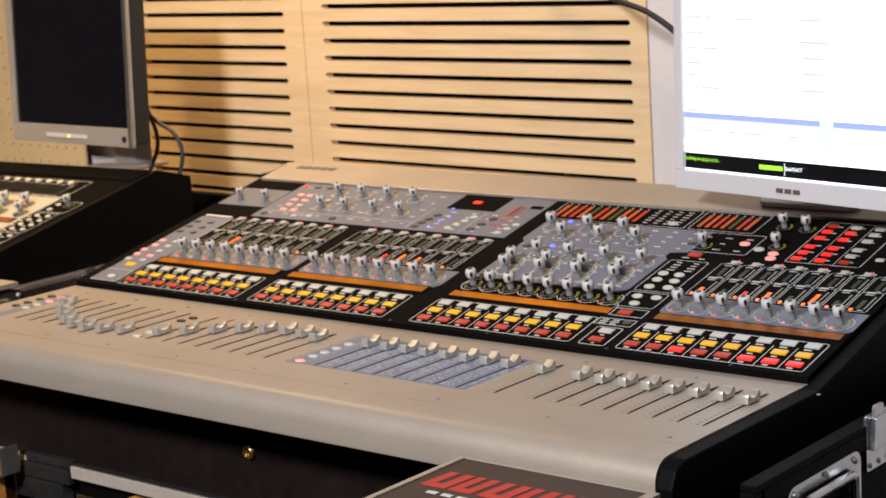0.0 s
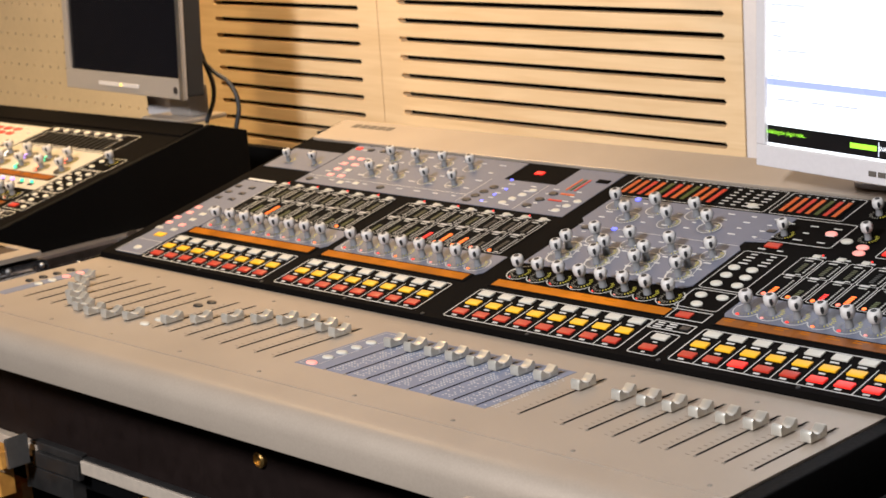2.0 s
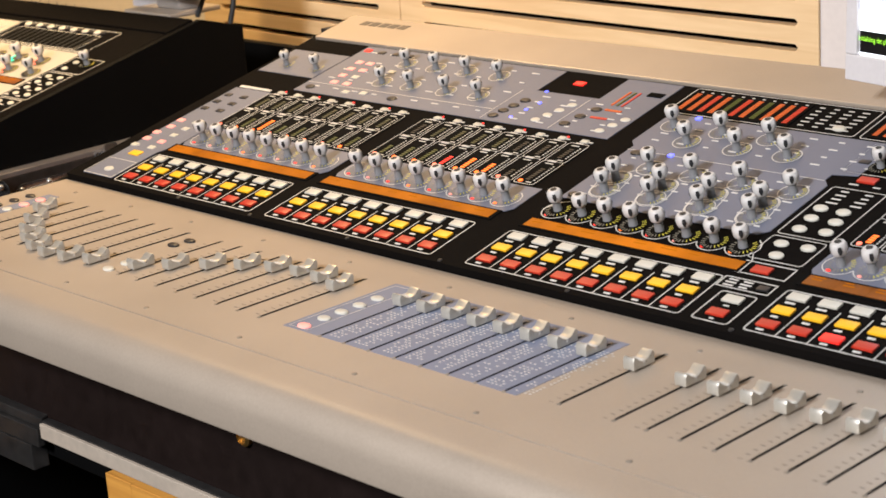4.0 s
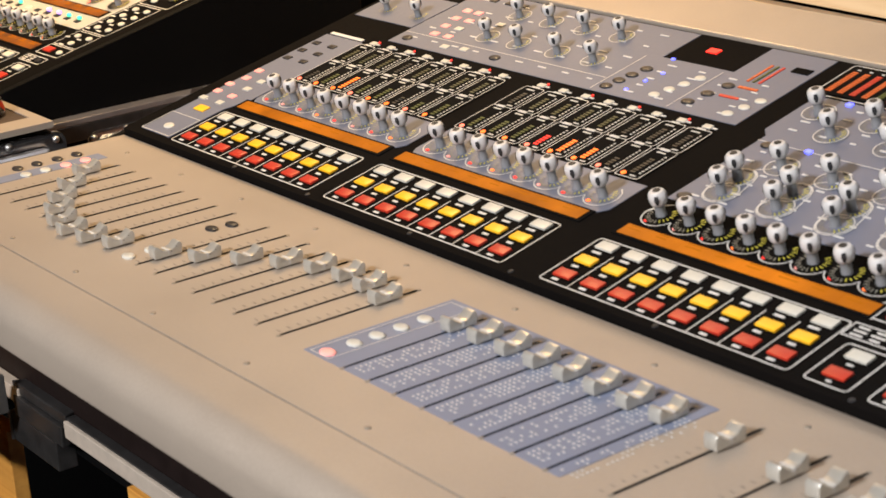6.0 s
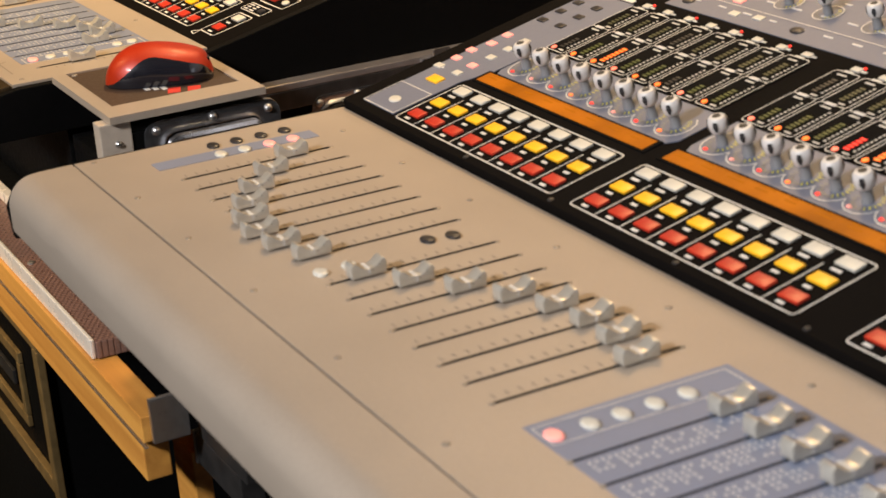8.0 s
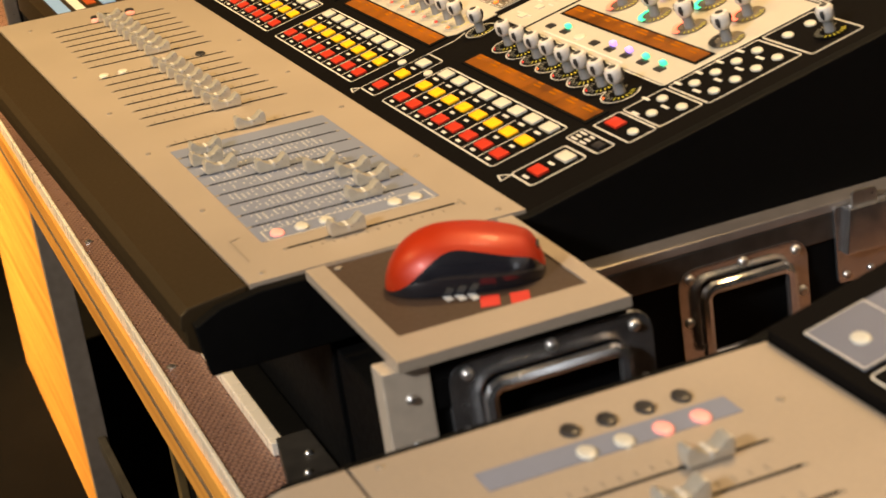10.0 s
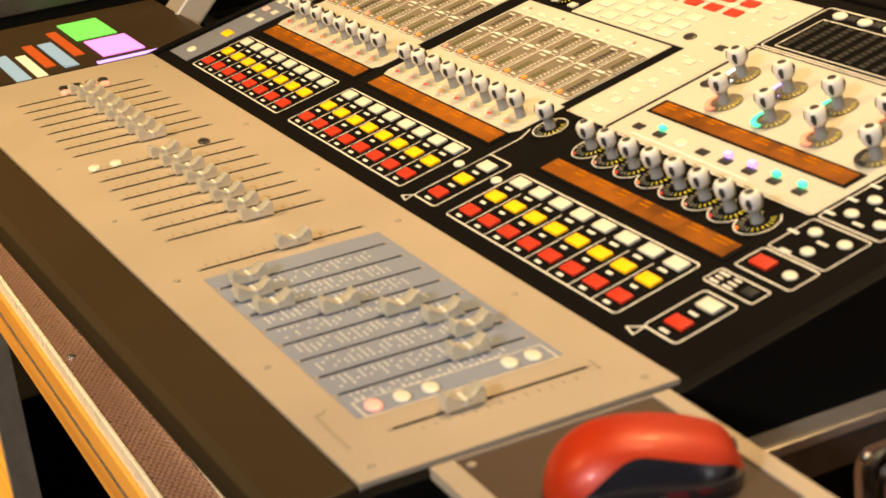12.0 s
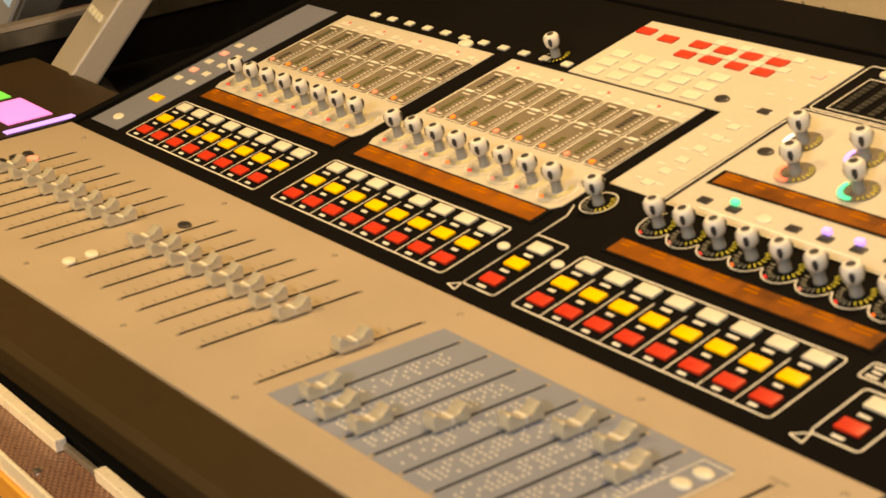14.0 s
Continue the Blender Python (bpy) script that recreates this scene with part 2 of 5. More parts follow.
class Geo:
    """Collects vertices and faces in one frame."""

    def __init__(self):
        self.v, self.f = [], []

    def prism(self, pts, h0, h1):
        """A flat outline (counter-clockwise) from height h0 to h1."""
        n, a = len(pts), len(self.v)
        self.v += [(x, y, h0) for x, y in pts] + [(x, y, h1) for x, y in pts]
        self.f.append(tuple(range(a + n, a + 2 * n)))
        self.f.append(tuple(range(a + n - 1, a - 1, -1)))
        for i in range(n):
            j = (i + 1) % n
            self.f.append((a + i, a + j, a + n + j, a + n + i))

    def rect(self, x, y, sx, sy, h0, h1):
        self.prism([(x - sx / 2, y - sy / 2), (x + sx / 2, y - sy / 2), (x + sx / 2, y + sy / 2), (x - sx / 2, y + sy / 2)], h0, h1)

    def box(self, lo, hi):
        self.prism([(lo[0], lo[1]), (hi[0], lo[1]), (hi[0], hi[1]), (lo[0], hi[1])], lo[2], hi[2])

    def stroke(self, pts, w, h=0.0006, closed=True):
        n = len(pts)
        for i in range(n if closed else n - 1):
            (x0, y0), (x1, y1) = pts[i], pts[(i + 1) % n]
            d = math.hypot(x1 - x0, y1 - y0)
            if d < 1e-7:
                continue
            ex, ey = (x1 - x0) / d * w * 0.3, (y1 - y0) / d * w * 0.3
            px, py = -(y1 - y0) / d * w / 2, (x1 - x0) / d * w / 2
            a = len(self.v)
            self.v += [(x0 - ex - px, y0 - ey - py, h), (x1 + ex - px, y1 + ey - py, h), (x1 + ex + px, y1 + ey + py, h), (x0 - ex + px, y0 - ey + py, h)]
            self.f.append((a, a + 1, a + 2, a + 3))

    def disc(self, x, y, r, h0, h1, n=12, rx=1.0):
        self.prism([(x + r * rx * math.cos(2 * math.pi * i / n), y + r * math.sin(2 * math.pi * i / n)) for i in range(n)], h0, h1)

    def ring(self, x, y, r0, r1, h, a0=0.0, a1=360.0, n=18):
        for i in range(n):
            p, q = math.radians(a0 + (a1 - a0) * i / n), math.radians(a0 + (a1 - a0) * (i + 1) / n)
            a = len(self.v)
            self.v += [(x + r0 * math.cos(p), y + r0 * math.sin(p), h), (x + r1 * math.cos(p), y + r1 * math.sin(p), h), (x + r1 * math.cos(q), y + r1 * math.sin(q), h), (x + r0 * math.cos(q), y + r0 * math.sin(q), h)]
            self.f.append((a, a + 1, a + 2, a + 3))

    def lathe(self, profile, n=14):
        a = len(self.v)
        for r, z in profile:
            self.v += [(r * math.cos(2 * math.pi * i / n), r * math.sin(2 * math.pi * i / n), z) for i in range(n)]
        for k in range(len(profile) - 1):
            for i in range(n):
                j = (i + 1) % n
                self.f.append((a + k * n + i, a + k * n + j, a + (k + 1) * n + j, a + (k + 1) * n + i))
        self.f.append(tuple(range(a + (len(profile) - 1) * n, a + len(profile) * n)))

    def extrude_x(self, prof, x0, x1):
        """A side profile (y, z), drawn along x."""
        n, a = len(prof), len(self.v)
        self.v += [(x0, y, z) for y, z in prof] + [(x1, y, z) for y, z in prof]
        for i in range(n):
            j = (i + 1) % n
            self.f.append((a + i, a + n + i, a + n + j, a + j))
        self.f.append(tuple(range(a, a + n)))
        self.f.append(tuple(range(a + 2 * n - 1, a + n - 1, -1)))

    def mesh(self, name, material, frame_m=None, smooth=False, bevel=0.0):
        me = bpy.data.meshes.new(name)
        me.from_pydata(self.v, [], self.f)
        if frame_m is not None:
            me.transform(frame_m)
        bm = bmesh.new()
        bm.from_mesh(me)
        bmesh.ops.recalc_face_normals(bm, faces=bm.faces)
        if bevel:
            edges = [e for e in bm.edges if len(e.link_faces) == 2 and e.calc_face_angle(0) > 0.6]
            bmesh.ops.bevel(bm, geom=edges, offset=bevel, segments=2, affect="EDGES", profile=0.6)
        if smooth:
            for fc in bm.faces:
                fc.smooth = True
            for e in bm.edges:
                if len(e.link_faces) == 2 and e.calc_face_angle(0) > 0.7:
                    e.smooth = False
        bm.to_mesh(me)
        bm.free()
        me.materials.append(material)
        return me


# fine print and lamps too small to pick apart
TINY = {"printing", "printed_scale", "led_ladder", "led_dots", "encoder_ring", "display_text", "encoder_lamp", "screen_text", "lettering", "grip_mark", "slot_corner"}


def thing(name, place, label, category, group="", kind=""):
    ob = new(name)
    ob.empty_display_size = 0.05
    ob.location = place
    bpy.context.view_layer.update()
    return tagged(ob, label, category, group, kind)


def child(name, me, parent, m=None, label=""):
    """A mesh under a thing or part; m is its pose in the world."""
    ob = new(name, me)
    ob.parent = parent
    base = Matrix.Identity(4)
    p = parent
    while p is not None:
        base = p.matrix_basis @ base
        p = p.parent
    ob.matrix_basis = base.inverted() @ (m if m is not None else Matrix.Identity(4))
    return tagged(ob, label, kind="stuff" if name in TINY else "")


def part(name, geo, material, parent, frame_m=None, label="", smooth=False, bevel=0.0):
    return child(name, geo.mesh(name, material, frame_m, smooth, bevel), parent, None, label)


def single(name, geo, material, label, category, frame_m=None, smooth=False, bevel=0.0, kind="", group=""):
    ob = new(name, geo.mesh(name, material, frame_m, smooth, bevel))
    return tagged(ob, label, category, group, kind)


def rrect(x0, y0, x1, y1, r, n=3):
    pts = []
    for cx, cy, a in ((x1 - r, y0 + r, -90), (x1 - r, y1 - r, 0), (x0 + r, y1 - r, 90), (x0 + r, y0 + r, 180)):
        pts += [(cx + r * math.cos(math.radians(a + 90 * i / n)), cy + r * math.sin(math.radians(a + 90 * i / n))) for i in range(n + 1)]
    return pts


# ---- shared pieces ----
def block(sx, sy, sz):
    g = Geo()
    g.prism([(-sx / 2, -sy / 2), (sx / 2, -sy / 2), (sx / 2, sy / 2), (-sx / 2, sy / 2)], 0, sz)
    return g


BTN = {}
for key, material in (("white", WHITE), ("yellow", YELLOW), ("red", RED), ("lit", RED_LIT), ("pink", PINK), ("dark", DARKBTN)):
    BTN[key] = block(0.0165, 0.0090, 0.0020).mesh("button", material, None, True, 0.0007)
    round_g = Geo()
    round_g.lathe([(0.0052, 0), (0.0052, 0.0012), (0.0045, 0.0019), (0.0025, 0.0021)], 14)
    BTN["round_" + key] = round_g.mesh("button", material, Matrix.Diagonal((1.25, 0.85, 1, 1)), True)
    BTN["small_" + key] = block(0.0098, 0.0060, 0.0017).mesh("button", material, None, True, 0.0006)

kg = Geo()
kg.lathe([(0.0041, 0), (0.0040, 0.003), (0.0038, 0.0040), (0.0037, 0.0095), (0.0044, 0.0105)], 14)
KNOB_SHAFT = kg.mesh("knob", KSHAFT, None, True)
kg = Geo()
kg.lathe([(0.0044, 0.0098), (0.0058, 0.0110), (0.0066, 0.0135), (0.0069, 0.0165), (0.0066, 0.0192), (0.0052, 0.0210), (0.0030, 0.0214)], 18)
KNOB_HEAD = kg.mesh("knob_head", KNOB, None, True)
kg = Geo()
kg.disc(0, 0, 0.0030, 0.0209, 0.0217, 12)
for a in range(4):
    ca, sa = math.cos(math.pi / 2 * a + 0.7), math.sin(math.pi / 2 * a + 0.7)
    b0 = len(kg.v)
    for r, z, hw in ((0.0064, 0.0122, 0.0007), (0.00735, 0.0160, 0.0018), (0.0069, 0.0195, 0.0013)):
        for q in (-hw, hw):
            kg.v.append((ca * r - sa * q, sa * r + ca * q, z))
    kg.f += [(b0, b0 + 1, b0 + 3, b0 + 2), (b0 + 2, b0 + 3, b0 + 5, b0 + 4)]
KNOB_MARK = kg.mesh("grip_mark", RUBBER)
RINGS = []
for first, last, material in ((0, 10, mat("tick_off", (0.20, 0.19, 0.15), 0.5, 0, 0.2, 200)), (10, 17, mat("tick_yellow", (0.42, 0.37, 0.03), 0.5, 0, 0.2, 200, emit=0.25))):
    rg = Geo()
    for i in range(first, last):
        a = math.radians(-235 + 290 * i / 16)
        c, sn = math.cos(a), math.sin(a)
        rg.stroke([(c * 0.0084, sn * 0.0084), (c * 0.0116, sn * 0.0116)], 0.0009, 0.0012, False)
    RINGS.append(rg.mesh("encoder_ring", material))
rg = Geo()
rg.ring(0, 0, 0.0127, 0.0137, 0.0012, 0, 360, 22)
HALO = rg.mesh("knob_outline", INK)
rg = Geo()
rg.disc(0, 0, 0.0124, 0.0008, 0.0010, 20)
WELL = rg.mesh("knob_well", SLOT)
# the same well with overexposure in its colour
WELL_W = rg.mesh("knob_well", CELL_W)
CRESCENT = {}
for key, material in (("white", SCREEN_ON), ("cyan", L_CYAN), ("salmon", L_SALMON), ("violet", L_VIOLET), ("mint", L_MINT), ("off", L_OFF)):
    rg = Geo()
    rg.ring(0, 0, 0.0095, 0.0132, 0.0018, 165, 285, 12)
    CRESCENT[key] = rg.mesh("light_crescent", material)

# fader cap: a saddle with raised ends, drawn across its width
prof = [(-0.0112, 0), (0.0112, 0), (0.0116, 0.0070), (0.0102, 0.0094), (0.0080, 0.0088), (0.0050, 0.0060), (0.0018, 0.0048), (-0.0018, 0.0048), (-0.0050, 0.0060), (-0.0080, 0.0088), (-0.0102, 0.0094), (-0.0116, 0.0070)]
cg = Geo()
cg.extrude_x(prof, -0.0048, 0.0048)
FADER = cg.mesh("fader_cap", CAP, None, True, 0.0007)
cg = Geo()
cg.box((-0.0049, -0.0006, 0.0044), (0.0049, 0.0006, 0.0051))
cg.box((0.0047, -0.0005, 0.001), (0.0050, 0.0005, 0.0049))
FADER_LINE = cg.mesh("centre_line", INK)
cg = Geo()
cg.rect(0, 0, 0.0017, 0.112, 0.0002, 0.0006)
SLOT_ME = cg.mesh("fader_slot", SLOT)
cg = Geo()
cg.lathe([(0.0022, 0.0), (0.0021, 0.0006), (0.0012, 0.0010)], 8)
SCREW = cg.mesh("screw", SCREW_M, None, True)
cg = Geo()
cg.lathe([(0.0022, 0.0), (0.0021, 0.0006), (0.0012, 0.0010)], 8)
SCREW_BLK = cg.mesh("screw", RUBBER, None, True)


def at(fr, u, v, h=0.0, s=1.0):
    return fr @ Matrix.Translation((u, v, h)) @ Matrix.Scale(s, 4)


def put_button(con, fr, key, u, v, s=1.0):
    return child("button", BTN[key], con, at(fr, u, v, 0.0, s))


def put_knob(con, fr, u, v, s=1.0, ring=True, halo=False, crescent="", well=True, pale=False):
    k = child("knob", KNOB_SHAFT, con, at(fr, u, v, 0.0005, s))
    child("knob_head", KNOB_HEAD, k, at(fr, u, v, 0.0005, s))
    child("grip_mark", KNOB_MARK, k, at(fr, u, v, 0.0005, s))
    if well:
        child("knob_well", WELL_W if pale else WELL, con, at(fr, u, v, 0.0004, s))
    if ring:
        for ring_me in RINGS:
            child("encoder_ring", ring_me, con, at(fr, u, v, 0.0005, s))
    if halo:
        child("knob_outline", HALO, con, at(fr, u, v, 0.0005, s))
    if crescent:
        child("light_crescent", CRESCENT[crescent], con, at(fr, u, v, 0.0007, s), "glowing crescent beside a knob")


def put_fader(con, fr, x, y_cap, y_mid=-0.1425, slot=True):
    if slot:
        child("fader_slot", SLOT_ME, con, at(fr, x, y_mid))
        for sy in (-0.057, 0.055):
            child("screw", SCREW, con, at(fr, x, y_mid + sy, 0, 0.8))
    c = child("fader_cap", FADER, con, at(fr, x, y_cap, 0.0012))
    child("centre_line", FADER_LINE, c, at(fr, x, y_cap, 0.0012))


def strip_group(con, fr, lines, u0, pitch, reds=(), n=8):
    """Eight channels: white, yellow and red buttons in outlined cells with small captions."""
    for i in range(n):
        u = u0 + i * pitch
        put_button(con, fr, "white", u, 0.0195)
        put_button(con, fr, "yellow", u, 0.0)
        put_button(con, fr, "lit" if i in reds else "red", u, -0.0195)
        for v in (0.0110, -0.0088, -0.0272):
            lines.rect(u - 0.002, v, 0.0085 if v > 0 else 0.0062, 0.0021, 0.0004, 0.0007)
        if i:
            m = u - pitch / 2
            lines.stroke([(m, -0.0305), (m, 0.012)], 0.0009, closed=False)
    lines.stroke(rrect(u0 - pitch * 0.52, -0.0315, u0 + (n - 0.48) * pitch, 0.0268, 0.003), 0.0011)


def display(con, fr, u0, u1, v0=0.0365, v1=0.0495, material=None):
    g = Geo()
    g.prism([(u0 - 0.004, v0 - 0.002), (u1 + 0.004, v0 - 0.002), (u1 + 0.004, v1 + 0.002), (u0 - 0.004, v1 + 0.002)], 0.0, 0.0010)
    d = part("display_bezel", g, SLOT, con, fr)
    g = Geo()
    n = 8
    for i in range(n):
        a, b = u0 + (u1 - u0) * i / n, u0 + (u1 - u0) * (i + 1) / n
        g.rect((a + b) / 2, (v0 + v1) / 2, b - a - 0.0002, v1 - v0, 0.0010, 0.0013)
    part("display", g, material or AMBER, d, fr, "amber backlit channel name display")
    g = Geo()
    for i in range(n):
        a = u0 + (u1 - u0) * i / n
        for r in range(2):
            w = random.uniform(0.007, 0.016)
            g.rect(a + 0.004 + w / 2, v1 - 0.0012 - 0.0036 * r, w, 0.0012, 0.0013, 0.0015)
    part("display_text", g, mat_text(), d, fr)


def mat_text():
    return bpy.data.materials.get("amber_text") or mat("amber_text", (0.26, 0.078, 0.002), 0.5, 0, 0.3, 100, emit=0.7, spec=0.04)


def scallop(u0, pitch, n, v, r, w, lines):
    pts = []
    for i in range(n):
        for a in range(200, 341, 20):
            pts.append((u0 + i * pitch + r * math.cos(math.radians(a)), v + r * math.sin(math.radians(a))))
    lines.stroke(pts, w, 0.0012, False)
    return pts


def encoder_row(con, fr, lines, u0, pitch, plate_mat, v=0.0705, n=8):
    r = pitch * 0.53
    scallop(u0, pitch, n, v, r, 0.0010, lines)
    lines.stroke([(u0 + (n - 1) * pitch + r * math.cos(a), v + r * math.sin(a)) for a in (-0.35, 0.1, 0.6, 1.1)], 0.0010, 0.0012, False)
    lines.stroke([(u0 - r * math.cos(a), v + r * math.sin(a)) for a in (-0.35, 0.1, 0.6, 1.1)], 0.0010, 0.0012, False)
    if plate_mat:
        ua, ub = u0 - r * 1.25, u0 + (n - 1) * pitch + r * 1.35
        plate(con, fr, [(ua + 0.004, v - 0.0185), (ub - 0.006, v - 0.0185), (ub, v - 0.012), (ub, v + 0.0255), (ua, v + 0.0255), (ua, v - 0.012)], plate_mat, 0.0006, "encoder_plate")
    for i in range(n):
        put_knob(con, fr, u0 + i * pitch, v, 0.95, True, False, "", not plate_mat)
        g = Geo()
        g.disc(u0 + i * pitch - 0.005, v - 0.0098, 0.0014, 0.0007, 0.0013, 8, 1.5)
        part("encoder_lamp", g, (L_RED, L_ORANGE, L_RED, PINK)[(i * 3 + n) % 4], con, fr)


def ladder(con, fr, u, v0, v1, material, lines, window, lit=5, lower=True):
    """One channel's meter cell: smoked (SLOT) or overlit (CELL_W) window, light bar, a row of scale dots and short
    captions.
    """
    g = Geo()
    w = 0.0238
    g.prism(rrect(u - w / 2, v0, u + w / 2, v1, 0.002, 2), 0.0004, 0.0010)
    cell = part("meter_cell", g, window, con, fr)
    lines.stroke(rrect(u - w / 2, v0, u + w / 2, v1, 0.0025, 2), 0.0008, 0.0014)
    g, d = Geo(), Geo()
    n = int((v1 - v0 - 0.012) / 0.0033)
    for i in range(n):
        v = v0 + 0.0085 + 0.0033 * i
        if i < lit:
            g.rect(u - 0.0005, v, 0.0048, 0.0017, 0.0010, 0.0014)
        d.rect(u + 0.0068, v, 0.0016, 0.0015, 0.0010, 0.0013)
    d.rect(u - 0.002, v1 - 0.0042, 0.009, 0.0014, 0.0010, 0.0013)
    d.rect(u + 0.004, v0 + 0.0038, 0.006, 0.0013, 0.0010, 0.0013)
    part("led_ladder", g, material, cell, fr)
    part("led_dots", d, DOTS, cell, fr)


def meter_block(con, fr, lines, u0, pitch, v0, v1, v2, n=8, bright=0.3, window=None):
    for i in range(n):
        u = u0 + i * pitch
        x = random.random()
        low = L_ORANGE if x < bright * 0.6 else L_RED if x < bright else L_GREEN if x < 0.85 else L_OFF
        ladder(con, fr, u, v0, v1, low, lines, window or SLOT, random.choice((4, 5, 6, 7)))
        ladder(con, fr, u, v1, v2, L_OLIVE if random.random() < 0.7 else L_OFF, lines, window or SLOT, 6)
        lines.rect(u - 0.002, v1, 0.0095, 0.0024, 0.0012, 0.0018)
        child("button", BTN["small_white"], con, at(fr, u, v2 + 0.0068, 0, 0.85))
        lines.rect(u + 0.0075, v2 + 0.0062, 0.005, 0.0016, 0.0004, 0.0010)
        lines.rect(u - 0.002, v2 + 0.0018, 0.0085, 0.0014, 0.0004, 0.0010)
        g = Geo()
        g.disc(u - 0.006, v0 + 0.0042, 0.0022, 0.0010, 0.0018, 8)
        part("encoder_lamp", g, L_ORANGE if i % 3 else L_SALMON, con, fr)
        if i % 2 == 0:
            g = Geo()
            g.disc(u + 0.004, v2 + 0.0105, 0.0012, 0.0, 0.0010, 6)
            part("encoder_lamp", g, L_RED, con, fr)


def plate(con, fr, pts, material, h=0.0006, name="printed_field"):
    g = Geo()
    g.prism(pts, 0.0, h)
    return part(name, g, material, con, fr)


def R(u0, v0, u1, v1):
    return [(u0, v0), (u1, v0), (u1, v1), (u0, v1)]


def captions(lines, u0, v0, u1, v1, nu, nv, w=0.006, t=0.0016, h=0.0007):
    for i in range(nu):
        for j in range(nv):
            ww = w * random.uniform(0.6, 1.1)
            lines.rect(u0 + (u1 - u0) * (i + 0.5) / nu, v0 + (v1 - v0) * (j + 0.5) / nv, ww, t, 0.0004, h)


# ---- room ----
g = Geo()
g.box((-4.2, -3.6, -0.12), (3.2, 2.4, 0.0))
single("floor", g, FLOOR, "dark matt studio floor", "floor", kind="structure")
g = Geo()
g.box((-4.2, -3.6, 2.7), (3.2, 2.4, 2.82))
single("ceiling", g, CEIL, "plain unseen ceiling, kept dark", "ceiling", kind="structure")
for nm, lo, hi in (("wall_south", (-4.2, -3.72, 0), (3.2, -3.6, 2.7)), ("wall_east", (3.2, -3.6, 0), (3.32, 2.4, 2.7)), ("wall_west", (-4.32, -3.6, 0), (-4.2, 2.4, 2.7))):
    g = Geo()
    g.box(lo, hi)
    single(nm, g, ROOM, "dark fabric-covered studio wall", "wall", kind="structure")

# back wall, a few degrees off the desks: frame with origin at the right end of the slots
WALL_A = math.atan2(0.034, -0.628)
WALL = Matrix.Translation(W(0.363, 0.617, 0)) @ Matrix.Rotation(WALL_A + math.pi, 4, "Z") @ Matrix.Scale(K, 4)
WALL.translation.z = Z0


def slat_panel(name, x0, x1, s0, s1, z_ref, pitch, label):
    """A birch acoustic board with through slots s0 to s1; the slats between them are boards of their own."""
    ob = thing(name, WALL @ Vector((x0, 0, -0.5)), label, "wall panel", "slotted panels on the back wall", "structure")
    slot_h = 0.0082
    zs = [z_ref + pitch * i for i in range(-7, 18)]
    g = Geo()
    g.box((x0, 0.0, zs[0] - pitch), (s0, 0.016, zs[-1] + pitch))
    g.box((s1, 0.0, zs[0] - pitch), (x1, 0.016, zs[-1] + pitch))
    part("stile", g, BIRCH, ob, WALL)
    for i in range(len(zs) - 1):
        g = Geo()
        g.box((s0, 0.0, zs[i] + slot_h / 2), (s1, 0.016, zs[i + 1] - slot_h / 2))
        part("slat", g, BIRCH, ob, WALL)
    g = Geo()
    for z in zs:
        for s, d in ((s0, 1), (s1, -1)):
            a = [(s, z - slot_h / 2), (s + d * slot_h * 0.5, z - slot_h / 2), (s, z)]
            b = [(s, z), (s + d * slot_h * 0.5, z + slot_h / 2), (s, z + slot_h / 2)]
            for tri in (a, b):
                k = len(g.v)
                g.v += [(p, 0.0005, q) for p, q in tri] + [(p, 0.015, q) for p, q in tri]
                g.f += [(k, k + 1, k + 2), (k + 3, k + 5, k + 4), (k, k + 3, k + 4, k + 1), (k + 1, k + 4, k + 5, k + 2), (k + 2, k + 5, k + 3, k)]
    part("slot_corner", g, BIRCH, ob, WALL)
    g = Geo()
    g.box((x0, 0.02, zs[0] - pitch), (x1, 0.03, zs[-1] + pitch))
    part("backing", g, SLOT, ob, WALL, "black felt behind the slots")
    return ob


slat_panel("slotted_panel", -0.675, 0.028, -0.630, 0.0, 0.0705, 0.02805, "pale birch acoustic board with long horizontal slots")
slat_panel("slotted_panel", -1.16, -0.677, -1.11, -0.722, 0.0585, 0.02805, "pale birch acoustic board with long horizontal slots")
g = Geo()
g.box((0.0285, 0.003, -0.9), (2.4, 0.16, 1.6))
single("wall_north", g, PLASTER, "plain off-white plaster wall", "wall", WALL, kind="structure")
g = Geo()
g.box((-3.6, 0.032, -0.9), (0.028, 0.16, 1.6))
single("wall_north", g, PLASTER, "plain off-white plaster wall", "wall", WALL, kind="structure")

# ---- first console ----
C1 = thing("mixing_console", W(0.45, 0.0, -0.075), "champagne and black digital mixing console standing in its open case", "mixing console", "mixing consoles")
P1, F1 = panel_frame(0, 0, 0), flat_frame(0, 0, -0.0158)
YB = -0.037
front = [(-0.250, -0.0158)]
front += [(-0.262, -0.0158), (-0.270, -0.0159), (-0.276, -0.0160)]
for a in range(0, 91, 9):
    front.append((-0.280 - 0.021 * math.sin(math.radians(a)), -0.0372 + 0.021 * math.cos(math.radians(a))))
g = Geo()
prof = [(-0.2505, -0.0158), (YB, -0.0158), (YB, -0.07), (-0.2505, -0.07)]
g.extrude_x(prof, -0.092, 0.985)
part("fader_deck", g, TAN, C1, Matrix.Translation((0, 0, Z0)) @ Matrix.Scale(K, 4), "champagne painted metal fader deck")
g = Geo()
